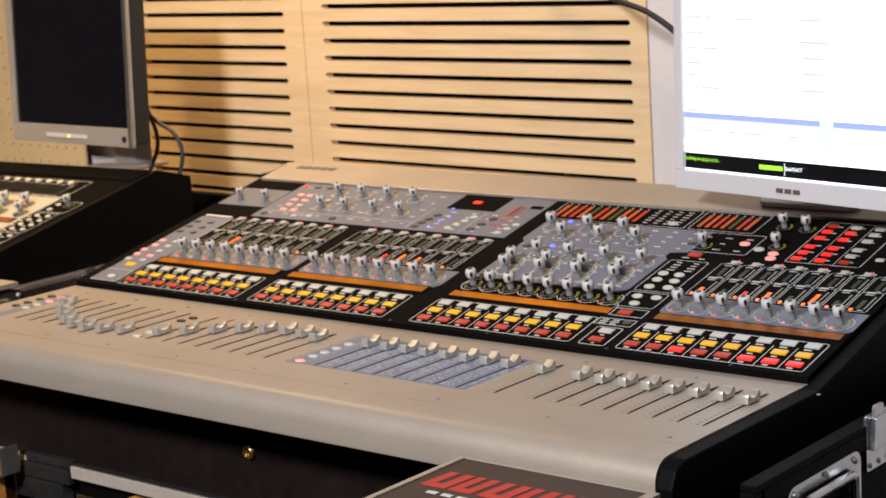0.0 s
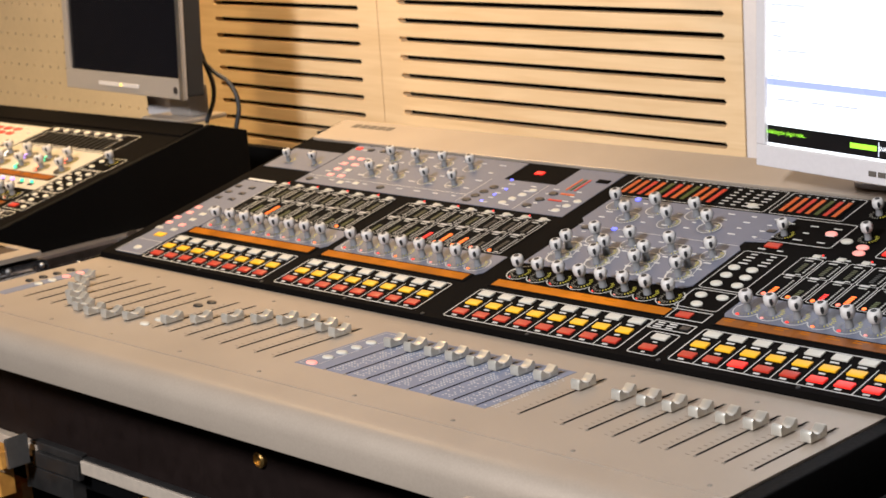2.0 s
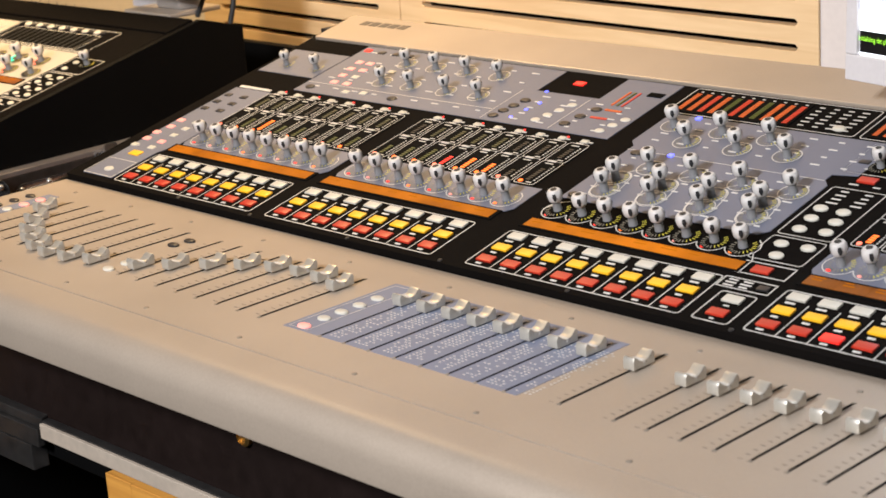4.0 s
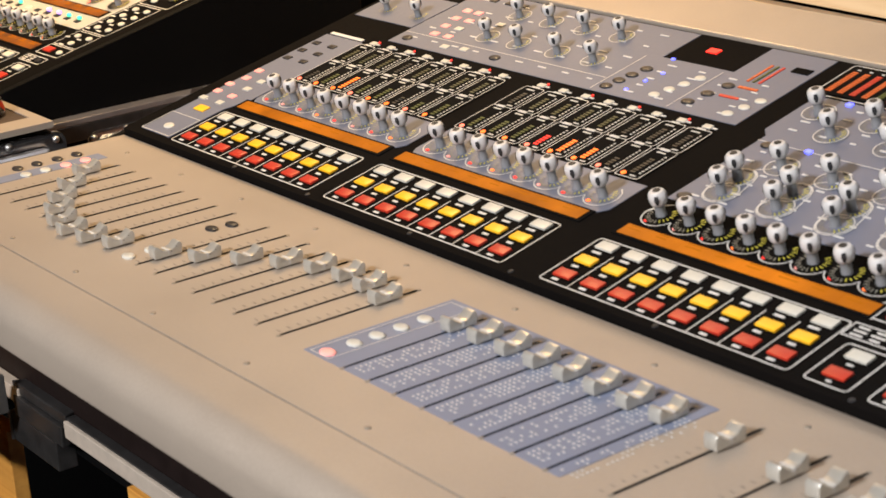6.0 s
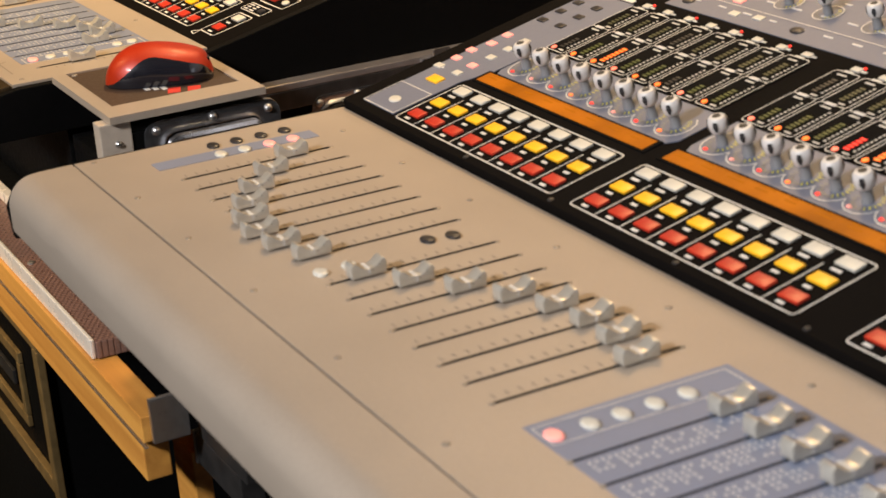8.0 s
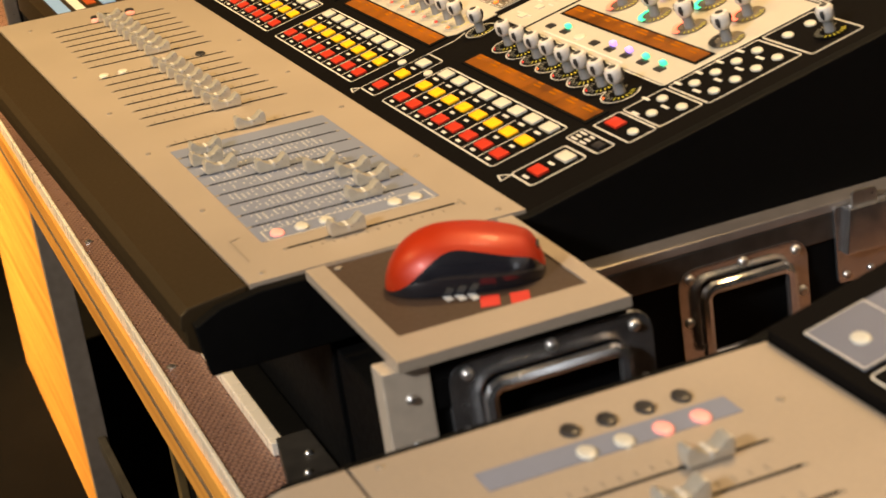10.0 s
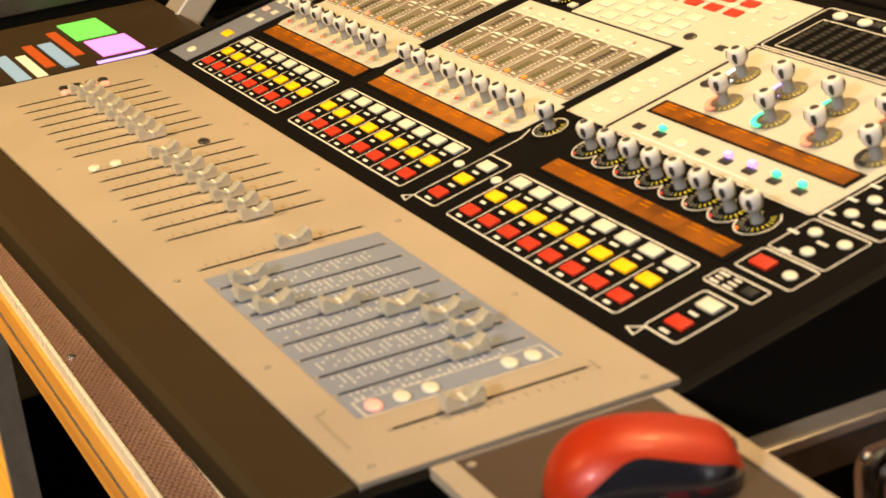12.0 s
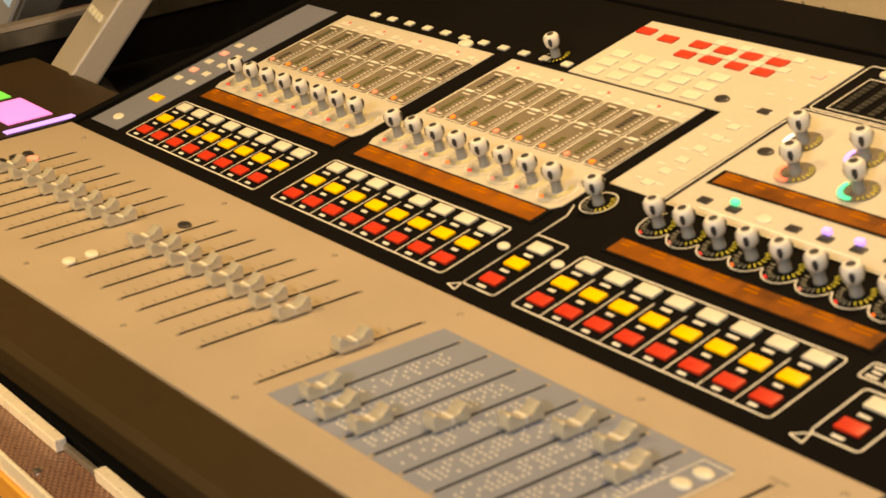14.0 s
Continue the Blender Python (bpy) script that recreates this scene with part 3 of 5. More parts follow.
prof = [(-0.2522, -0.07), (-0.2522, -0.0158)] + [(y, z) for y, z in front[1:]] + [(-0.301, -0.042), (-0.301, -0.053), (-0.3005, -0.0555), (-0.295, -0.0585)]
g.extrude_x(prof, -0.092, 0.985)
part("front_lip", g, TAN, C1, Matrix.Translation((0, 0, Z0)) @ Matrix.Scale(K, 4), "rounded champagne front lip", True)
g = Geo()
g.prism([(-0.090, -0.0385), (0.985, -0.0385), (0.985, 0.3145), (-0.090, 0.3145)], -0.05, 0.0)
part("control_panel", g, PANEL, C1, P1, "satin black control surface")
g = Geo()
g.prism([(-0.084, 0.316), (0.985, 0.316), (0.985, 0.3795), (-0.084, 0.3795)], -0.06, 0.003)
part("top_strip", g, TAN, C1, P1, "champagne strip along the top", False, 0.002)
g = Geo()
for i in range(5):
    g.prism([(-0.050 + 0.0155 * i, 0.3565), (-0.038 + 0.0155 * i, 0.3565), (-0.036 + 0.0155 * i, 0.3665), (-0.048 + 0.0155 * i, 0.3665)], 0.003, 0.0035)
part("maker_mark", g, DARKINK, C1, P1)
g = Geo()
prof = [(-0.300, -0.062), (-0.302, -0.038), (-0.294, -0.0225), (-0.279, -0.0172), (-0.05, -0.0172), (0.372, 0.0830), (0.392, 0.077), (0.392, -0.075), (0.0, -0.075)]
for x0, x1 in ((-0.1, -0.0925), (0.9855, 1.002)):
    g = Geo()
    g.extrude_x(prof, x0, x1)
    part("end_panel", g, CHEEK, C1, Matrix.Translation((0, 0, Z0)) @ Matrix.Scale(K, 4), "black end panel", False, 0.002)
g = Geo()
g.extrude_x([(-0.2, -0.075), (YB, -0.0705), (0.30, 0.0), (0.365, 0.015), (0.365, -0.075)], -0.09, 0.984)
part("underside", g, CHEEK, C1, Matrix.Translation((0, 0, Z0)) @ Matrix.Scale(K, 4))

L1 = Geo()
PITCH = 0.0272
GROUPS = ((0.0, 0.0271, (), AMBER), (0.240, 0.0272, (), AMBER), (0.499, 0.0273, (), AMBER), (0.776, 0.0265, (2, 5, 6, 7), AMBER_DIM))
for gi, (u0, p, reds, disp) in enumerate(GROUPS):
    strip_group(C1, P1, L1, u0, p, reds)
    display(C1, P1, u0 - 0.010, u0 + 7 * p + 0.018, 0.0375, 0.0500, disp)
    if gi == 2:
        encoder_row(C1, P1, L1, u0 + 0.003, 0.0272, None, 0.0685)
        L1.stroke([(u0 - 0.012, 0.0665), (u0 - 0.005, 0.080), (u0 + 0.004, 0.085)], 0.001, 0.0012, False)
        L1.stroke([(u0 + 7.6 * p, 0.062), (u0 + 7.8 * p, 0.052), (u0 + 7.8 * p, 0.034)], 0.001, 0.0012, False)
    else:
        encoder_row(C1, P1, L1, u0 + 0.010 if gi < 2 else u0 + 0.003, p, GREY)
        meter_block(C1, P1, L1, u0 + 0.004, p, 0.0985, 0.142, 0.1785, bright=0.4)
# master pair and its switch
put_button(C1, P1, "white", 0.732, 0.0)
put_button(C1, P1, "red", 0.732, -0.0195)
L1.stroke(rrect(0.716, -0.0315, 0.748, 0.0085, 0.003), 0.0011)
captions(L1, 0.725, -0.029, 0.739, -0.026, 1, 1)
captions(L1, 0.725, -0.011, 0.739, -0.007, 1, 1)
L1.stroke([(0.706, 0.014), (0.752, 0.014), (0.752, 0.028), (0.706, 0.028)], 0.0011)
captions(L1, 0.708, 0.015, 0.735, 0.027, 2, 3, 0.010)
put_button(C1, P1, "small_dark", 0.744, 0.021)
put_button(C1, P1, "red", 0.727, 0.0437)
L1.stroke([(0.706, 0.036), (0.752, 0.036), (0.752, 0.053), (0.706, 0.053)], 0.0011)
# round keys beside the third bank
for u, v in ((0.714, 0.1427), (0.716, 0.1264), (0.717, 0.1085), (0.717, 0.0838), (0.724, 0.0668), (0.735, 0.1422), (0.738, 0.1265), (0.740, 0.1100), (0.741, 0.0841)):
    put_button(C1, P1, "round_white", u, v)
L1.stroke(rrect(0.703, 0.098, 0.752, 0.178, 0.003), 0.0009)
L1.stroke(rrect(0.703, 0.058, 0.752, 0.094, 0.003), 0.0009)
captions(L1, 0.706, 0.150, 0.750, 0.176, 2, 4, 0.010)
put_button(C1, P1, "red", 0.7243, 0.1946)
captions(L1, 0.706, 0.182, 0.748, 0.190, 2, 1, 0.010)

# grey left column
plate(C1, P1, [(-0.070, -0.030), (-0.020, -0.030), (-0.020, 0.030), (-0.010, 0.052), (-0.010, 0.182), (-0.070, 0.182)], GREY)
L1.stroke([(-0.0695, -0.0295), (-0.0205, -0.0295), (-0.0205, 0.004), (-0.0695, 0.004)], 0.0008, 0.0012)
put_button(C1, P1, "round_white", -0.043, -0.016)
put_button(C1, P1, "yellow", -0.0442, 0.0205)
for u, v, key in ((-0.0647, 0.0511, "pink"), (-0.0664, 0.0659, "pink"), (-0.0608, 0.0813, "pink"), (-0.0372, 0.0499, "pink"), (-0.036, 0.066, "white"), (-0.036, 0.082, "white"), (-0.066, 0.036, "white"), (-0.037, 0.036, "white"), (-0.0625, 0.097, "pink"), (-0.036, 0.097, "white")):
    put_button(C1, P1, "small_" + key, u, v)
for u in (-0.0485, -0.022):
    for v in (0.1287, 0.146, 0.163):
        put_button(C1, P1, "small_dark", u - 0.012, v)
captions(L1, -0.075, 0.028, -0.025, 0.105, 2, 5, 0.008)
L1.rect(-0.040, 0.1855, 0.052, 0.0038, 0.0004, 0.0012)

# grey header field with its knobs
plate(C1, P1, [(0.012, 0.196), (0.452, 0.196), (0.452, 0.3125), (0.385, 0.3125), (0.385, 0.2665), (0.305, 0.2665), (0.305, 0.3125), (0.012, 0.3125)], GREY)
plate(C1, P1, R(-0.083, 0.226, 0.010, 0.284), GREY)
for u in (0.103, 0.147, 0.193, 0.239):
    put_knob(C1, P1, u, 0.283, 0.85, True, True, "", False)
for u in (0.110, 0.153, 0.205, 0.251):
    put_knob(C1, P1, u, 0.238, 0.85, True, True, "", False)
for u in (-0.056, -0.006):
    put_knob(C1, P1, u, 0.247, 0.8, True, False, "", False)
for u, v in ((0.0377, 0.2732), (0.0545, 0.2732), (0.0407, 0.2568), (0.0600, 0.2568), (0.0450, 0.2405), (0.0650, 0.2405), (0.0490, 0.224), (0.0690, 0.224)):
    put_button(C1, P1, "small_pink" if (u, v) != (0.0650, 0.2405) else "small_white", u, v)
put_button(C1, P1, "small_lit", 0.022, 0.302)
for u in (0.045, 0.068, 0.088):
    put_button(C1, P1, "small_dark", u, 0.301)
for u, v in ((0.028, 0.207), (0.155, 0.208), (0.303, 0.218), (0.310, 0.243)):
    put_button(C1, P1, "round_dark", u, v)
for u, v in ((0.085, 0.207), (0.110, 0.210), (0.100, 0.262)):
    put_button(C1, P1, "small_white", u, v)
captions(L1, 0.02, 0.20, 0.29, 0.31, 9, 5, 0.010, 0.0014, 0.0012)
for u, v in ((0.352, 0.210), (0.357, 0.222), (0.362, 0.234), (0.367, 0.247), (0.433, 0.208), (0.438, 0.221), (0.443, 0.234)):
    put_button(C1, P1, "round_white", u, v, 0.85)
for u, v in ((0.300, 0.206), (0.306, 0.230), (0.388, 0.211), (0.393, 0.228), (0.399, 0.245)):
    put_button(C1, P1, "round_dark", u, v)
captions(L1, 0.31, 0.20, 0.445, 0.262, 4, 5, 0.009, 0.0014, 0.0012)
for a, b in (((0.290, 0.198), (0.290, 0.262)), ((0.378, 0.198), (0.378, 0.262)), ((0.014, 0.2175), (0.288, 0.2175))):
    L1.stroke([a, b], 0.0008, 0.0012, False)
g = Geo()
g.rect(0.340, 0.291, 0.012, 0.0070, 0.0, 0.0012)
part("indicator", g, L_RED, C1, P1, "red lit indicator window")
for u, v in ((0.322, 0.208), (0.326, 0.226), (0.330, 0.242), (0.318, 0.266)):
    g = Geo()
    g.rect(u, v, 0.0030, 0.0024, 0.0, 0.0016)
    part("indicator", g, L_BLUE, C1, P1, "small blue lamp")
for u, v, w, h, m in ((0.408, 0.272, 0.0022, 0.030, L_EMBER), (0.414, 0.272, 0.0022, 0.030, L_GREEN), (0.420, 0.272, 0.0022, 0.030, L_RUBY), (0.418, 0.247, 0.020, 0.0028, L_EMBER), (0.414, 0.230, 0.020, 0.0028, L_RUBY), (0.438, 0.287, 0.018, 0.008, SLOT)):
    g = Geo()
    for i in range(5):
        if w > h:
            g.rect(u - w / 2 + w * (i + 0.5) / 5, v, w / 5 - 0.0006, h, 0.0, 0.0014)
        else:
            g.rect(u, v - h / 2 + h * (i + 0.5) / 5, w, h / 5 - 0.0006, 0.0, 0.0014)
    part("led_ladder", g, m, C1, P1)

# equaliser field
plate(C1, P1, [(0.486, 0.090), (0.690, 0.090), (0.697, 0.098), (0.697, 0.178), (0.690, 0.186), (0.690, 0.196), (0.712, 0.2), (0.712, 0.258), (0.478, 0.258), (0.478, 0.20), (0.486, 0.192)], GREY)
for u in (0.5175, 0.568, 0.619, 0.670):
    put_knob(C1, P1, u, 0.112, 0.95, True, True, "", False)
    put_knob(C1, P1, u - 0.004, 0.133, 0.95, True, True, "", False)
for u in (0.532, 0.578, 0.628, 0.678):
    put_knob(C1, P1, u, 0.158, 0.95, True, True, "", False)
for u, v in ((0.4985, 0.236), (0.531, 0.211), (0.552, 0.236), (0.585, 0.211), (0.603, 0.236), (0.635, 0.213)):
    put_knob(C1, P1, u, v, 0.95, True, True, "", False)
def capsule(p, q, rad):
    a = math.atan2(q[1] - p[1], q[0] - p[0])
    pts = []
    for c, a0 in ((q, a - math.pi / 2), (p, a + math.pi / 2)):
        pts += [(c[0] + rad * math.cos(a0 + math.pi * k / 8), c[1] + rad * math.sin(a0 + math.pi * k / 8)) for k in range(9)]
    return pts


for u in (0.5175, 0.568, 0.619, 0.670):
    L1.stroke(capsule((u, 0.112), (u - 0.004, 0.133), 0.0137), 0.0010, 0.0012)
for p, q in (((0.532, 0.158), (0.5135, 0.1455)), ((0.578, 0.158), (0.564, 0.1455)), ((0.628, 0.158), (0.615, 0.1455)), ((0.678, 0.158), (0.666, 0.1455)), ((0.4985, 0.236), (0.531, 0.211)), ((0.552, 0.236), (0.585, 0.211)), ((0.603, 0.236), (0.635, 0.213))):
    L1.stroke([p, q], 0.0010, 0.0010, False)
captions(L1, 0.49, 0.094, 0.695, 0.178, 8, 6, 0.008, 0.0014, 0.0012)
captions(L1, 0.485, 0.20, 0.708, 0.255, 8, 4, 0.008, 0.0014, 0.0012)
L1.stroke([(0.486, 0.184), (0.69, 0.184)], 0.0008, 0.0012, False)
put_button(C1, P1, "round_dark", 0.499, 0.180)
put_button(C1, P1, "round_dark", 0.496, 0.097)
for u, v in ((0.534, 0.184), (0.512, 0.2545)):
    g = Geo()
    g.rect(u, v, 0.005, 0.004, 0.0, 0.0022)
    part("indicator", g, L_BLUE, C1, P1, "small blue lamp")

# output meters along the top
for u0, u1, n in ((0.474, 0.600, 11), (0.680, 0.752, 7)):
    g = Geo()
    g.prism(R(u0, 0.264, u1, 0.308), 0, 0.0010)
    cell = part("meter_window", g, SLOT, C1, P1)
    for i in range(n):
        g = Geo()
        for j in range(13):
            g.rect(u0 + (u1 - u0) * (i + 0.5) / n, 0.2685 + 0.0026 * j, (u1 - u0) / n * 0.46, 0.0013, 0.001, 0.0016)
        part("led_ladder", g, (L_EMBER, L_EMBER, L_RUBY, L_EMBER, L_GREEN, L_RUBY, L_EMBER, L_GREEN)[i % 8], cell, P1)
        L1.rect(u0 + (u1 - u0) * (i + 0.5) / n, 0.3045, 0.0028, 0.0012, 0.001, 0.0014)
L1.stroke(rrect(0.470, 0.261, 0.668, 0.3115, 0.003), 0.001)
L1.stroke(rrect(0.674, 0.261, 0.760, 0.3115, 0.003), 0.001)
captions(L1, 0.603, 0.266, 0.662, 0.308, 4, 6, 0.008)
put_button(C1, P1, "round_white", 0.648, 0.272)
# right-hand section
for u, v in ((0.722, 0.218), (0.7895, 0.283), (0.819, 0.281), (0.808, 0.231)):
    put_knob(C1, P1, u, v, 0.85, True, False)
put_button(C1, P1, "round_white", 0.706, 0.243)
put_button(C1, P1, "round_pink", 0.766, 0.233)
put_button(C1, P1, "small_dark", 0.704, 0.223)
for u in (0.848, 0.8765, 0.905):
    for v in (0.2956, 0.280, 0.2626, 0.2392, 0.2230, 0.2071):
        key = "red" if (u, v) in ((0.848, 0.2956), (0.905, 0.2071)) else "lit" if u < 0.9 and v < 0.29 else "white"
        put_button(C1, P1, "small_" + key, u - 0.004, v, 1.2)
for u, v in ((0.790, 0.222), (0.812, 0.214), (0.815, 0.202)):
    put_button(C1, P1, "round_white" if v > 0.215 else "round_pink", u, v)
L1.stroke(rrect(0.834, 0.198, 0.922, 0.306, 0.003), 0.001)
L1.stroke(rrect(0.694, 0.204, 0.782, 0.256, 0.003), 0.001)
L1.stroke([(0.863, 0.198), (0.863, 0.306)], 0.0008, closed=False)
L1.stroke([(0.891, 0.198), (0.891, 0.306)], 0.0008, closed=False)
captions(L1, 0.70, 0.205, 0.78, 0.252, 3, 3, 0.010)
captions(L1, 0.838, 0.200, 0.920, 0.304, 3, 6, 0.008)
for u in (0.932, 0.952):
    for v in (0.22, 0.25, 0.28):
        put_button(C1, P1, "small_white", u + 0.004, v)
part("printing", L1, INK, C1, P1, "white printed outlines and captions")

# fader deck
D1 = Geo()
CAPS1 = (-0.118, -0.145, -0.167, -0.183, -0.194, -0.199, -0.196, -0.188, -0.175, -0.158, -0.139, -0.123, -0.112, -0.107, -0.108, -0.115)
for i, y in enumerate(CAPS1):
    put_fader(C1, F1, (-0.005 if i < 8 else 0.0165) + 0.0273 * i, y)
for i in range(8):
    put_fader(C1, F1, 0.4995 + 0.02715 * i, -0.110, -0.1435)
put_fader(C1, F1, 0.7345, -0.112, -0.138)
for i in range(8):
    put_fader(C1, F1, 0.7815 + 0.0266 * i, -0.115, -0.138)
plate(C1, F1, [(0.4565, -0.2005), (0.701, -0.2005), (0.701, -0.0815), (0.4565, -0.0815)], BLUEGREY, 0.0003)
plate(C1, F1, R(-0.053, -0.206, -0.035, -0.083), BLUEGREY, 0.0004)
for i in range(8):
    for j in range(26):
        v = -0.198 + 0.0036 * j
        for du in (0.006, 0.010, 0.014, 0.018):
            if random.random() < 0.62:
                D1.rect(0.4995 + 0.02715 * i + du, v + 0.004, 0.0019, 0.0011, 0.0003, 0.0005)
D1.stroke(R(0.461, -0.198, 0.4815, -0.0865), 0.0008, 0.0006)
part("printing", D1, INK, C1, F1, "white printed fader scale")
M1 = Geo()
for i in range(16):
    x = (-0.005 if i < 8 else 0.0165) + 0.0273 * i
    for j in range(13):
        M1.rect(x - 0.007, -0.195 + 0.0078 * j, 0.0045, 0.0008, 0.0002, 0.0004)
for i in range(9):
    x = 0.7345 if i == 8 else 0.7815 + 0.0266 * i
    for j in range(13):
        M1.rect(x - 0.007, -0.195 + 0.0078 * j, 0.0035, 0.0008, 0.0002, 0.0004)
part("printed_scale", M1, FAINTINK, C1, F1)
for i, v in enumerate((-0.1931, -0.173, -0.1553, -0.1364, -0.1172)):
    put_button(C1, F1, "round_pink" if i == 0 else "round_white", 0.473, v)
for i, v in enumerate((-0.1546, -0.1364, -0.1171, -0.0984)):
    put_button(C1, F1, "round_dark", -0.064, v)
    put_button(C1, F1, "round_pink" if i in (2, 3) else "round_white", -0.0405, v - 0.003)
for u, v in ((0.2153, -0.1954), (0.2154, -0.1769)):
    put_button(C1, F1, "round_white", u, v)
for u, v in ((0.2066, -0.120), (0.2095, -0.104)):
    put_button(C1, F1, "round_dark", u, v)
for x in (-0.085, 0.011, 0.108, 0.215, 0.33, 0.45, 0.58, 0.70, 0.83, 0.96):
    child("screw", SCREW, C1, at(F1, x, -0.238))
    child("screw", SCREW, C1, at(F1, x + 0.05, -0.064))
for x in (0.10, 0.21, 0.345, 0.46, 0.60, 0.755, 0.90):
    child("screw", SCREW_BLK, C1, at(P1, x, -0.0352))

# ---- second console ----
C2 = thing("mixing_console", W(-0.78, 0.0, -0.06), "smaller champagne and black mixing console under warm light", "mixing console", "mixing consoles")
P2, F2 = panel_frame(0, -0.006, -0.010), flat_frame(0, 0, -0.017)
WM = Matrix.Translation((0, 0, Z0)) @ Matrix.Scale(K, 4)
XL, XR = -1.244, -0.3475
SKEW = 0.0135
g = Geo()
g.prism([(XL, -0.2285 - SKEW), (XR, -0.2285), (XR, -0.053), (XL, -0.053)], -0.06, -0.017)
part("fader_deck", g, TAN, C2, WM, "champagne painted metal fader deck")
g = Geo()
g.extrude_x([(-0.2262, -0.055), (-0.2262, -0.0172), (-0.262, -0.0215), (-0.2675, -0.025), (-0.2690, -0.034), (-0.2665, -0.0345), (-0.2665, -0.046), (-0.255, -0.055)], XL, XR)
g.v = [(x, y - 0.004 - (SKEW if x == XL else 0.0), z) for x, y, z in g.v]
part("front_bevel", g, TAN_DARK, C2, WM, "dark brown sloping front bevel", False, 0.0015)
g = Geo()
g.prism([(XL, -0.0475), (XR, -0.0475), (XR, 0.300), (XL, 0.300)], -0.04, 0.0)
part("control_panel", g, PANEL, C2, P2, "satin black control surface")
g = Geo()
g.prism([(XL, 0.302), (XR, 0.302), (XR, 0.345), (XL, 0.345)], -0.05, 0.002)
part("top_strip", g, PANEL, C2, P2, "", False, 0.002)
for x0, x1 in ((-1.2555, -1.2455), (-0.346, -0.3365)):
    g = Geo()
    g.extrude_x([(-0.262, -0.062), (-0.266, -0.03), (-0.25, -0.0225), (-0.225, -0.0185), (-0.056, -0.0185), (0.29, 0.0585), (0.335, 0.0685), (0.40, 0.050), (0.40, -0.062)], x0, x1)
    part("end_panel", g, CHEEK, C2, WM, "black end panel", False, 0.0015)
g = Geo()
g.extrude_x([(-0.22, -0.062), (-0.05, -0.058), (0.30, 0.02), (0.39, 0.04), (0.39, -0.062)], XL, XR)
part("underside", g, CHEEK, C2, WM)

L2 = Geo()
P2G = ((-1.1587, 0.0266), (-0.9208, 0.02656), (-0.636, 0.02644))
for gi, (u0, p) in enumerate(P2G):
    strip_group(C2, P2, L2, u0, p)
    display(C2, P2, u0 - 0.006, u0 + 7 * p + 0.018, 0.0385, 0.0525, AMBER_DIM)
    encoder_row(C2, P2, L2, u0 + 0.004, p, GREY_W if gi < 2 else None, 0.0735)
    if gi < 2:
        plate(C2, P2, R(u0 - 0.012, 0.094, u0 + 7 * p + 0.016, 0.196), GREY_W, 0.0005)
        meter_block(C2, P2, L2, u0 + 0.003, p, 0.106, 0.144, 0.176, bright=0.0, window=CELL_W)
# single strip between the banks
for key, v in (("white", 0.019), ("yellow", 0.0), ("red", -0.0195)):
    put_button(C2, P2, key, -0.683, v)
L2.stroke(rrect(-0.699, -0.0315, -0.667, 0.030, 0.003), 0.0011)
L2.stroke([(-0.699, 0.0), (-0.699, 0.055), (-0.705, 0.066)], 0.0011, closed=False)
L2.stroke([(-0.699, -0.032), (-0.707, -0.037), (-0.697, -0.039), (-0.699, -0.032)], 0.0011)
for v in (0.010, -0.009, -0.0275):
    L2.rect(-0.684, v, 0.008, 0.002, 0.0004, 0.0007)
put_knob(C2, P2, -0.690, 0.0745, 0.95, True, True)
for u, v in ((-0.709, 0.010), (-0.658, 0.0125)):
    put_button(C2, P2, "round_white", u, v, 0.8)
# keys at the lower right
put_button(C2, P2, "red", -0.397, -0.0155)
put_button(C2, P2, "white", -0.396, 0.0045)
L2.stroke(rrect(-0.413, -0.0285, -0.381, 0.0125, 0.003), 0.0012)
L2.stroke([(-0.413, -0.030), (-0.420, -0.035), (-0.410, -0.037), (-0.411, -0.029)], 0.0011)
for v in (-0.0055, -0.0245):
    L2.rect(-0.398, v, 0.008, 0.002, 0.0004, 0.0007)
L2.stroke(rrect(-0.424, 0.0185, -0.3775, 0.0315, 0.002), 0.0011)
captions(L2, -0.423, 0.0195, -0.398, 0.0305, 2, 3, 0.010)
put_button(C2, P2, "small_dark", -0.388, 0.025)
put_button(C2, P2, "red", -0.407, 0.048)
put_button(C2, P2, "round_white", -0.383, 0.048, 0.8)
L2.stroke(rrect(-0.421, 0.038, -0.370, 0.0585, 0.002), 0.0011)
for u, v in ((-0.395, 0.069), (-0.408, 0.0845), (-0.382, 0.0845)):
    put_button(C2, P2, "round_white", u, v, 0.8)
    L2.rect(u - 0.012, v - 0.006, 0.009, 0.002, 0.0004, 0.0007)
L2.stroke(rrect(-0.421, 0.061, -0.370, 0.0935, 0.002), 0.0010)
for r in range(4):
    for u in (-0.406, -0.381):
        put_button(C2, P2, "round_white", u, 0.1085 + 0.0165 * r, 0.8)
        L2.rect(u - 0.012, 0.1025 + 0.0165 * r, 0.009, 0.002, 0.0004, 0.0007)
L2.stroke(rrect(-0.421, 0.0965, -0.367, 0.168, 0.002), 0.0011)
put_knob(C2, P2, -0.378, 0.198, 0.9, True, False)
for v in (0.182, 0.20):
    put_button(C2, P2, "round_white", -0.405, v, 0.8)
L2.stroke(rrect(-0.421, 0.1715, -0.360, 0.212, 0.002), 0.0011)
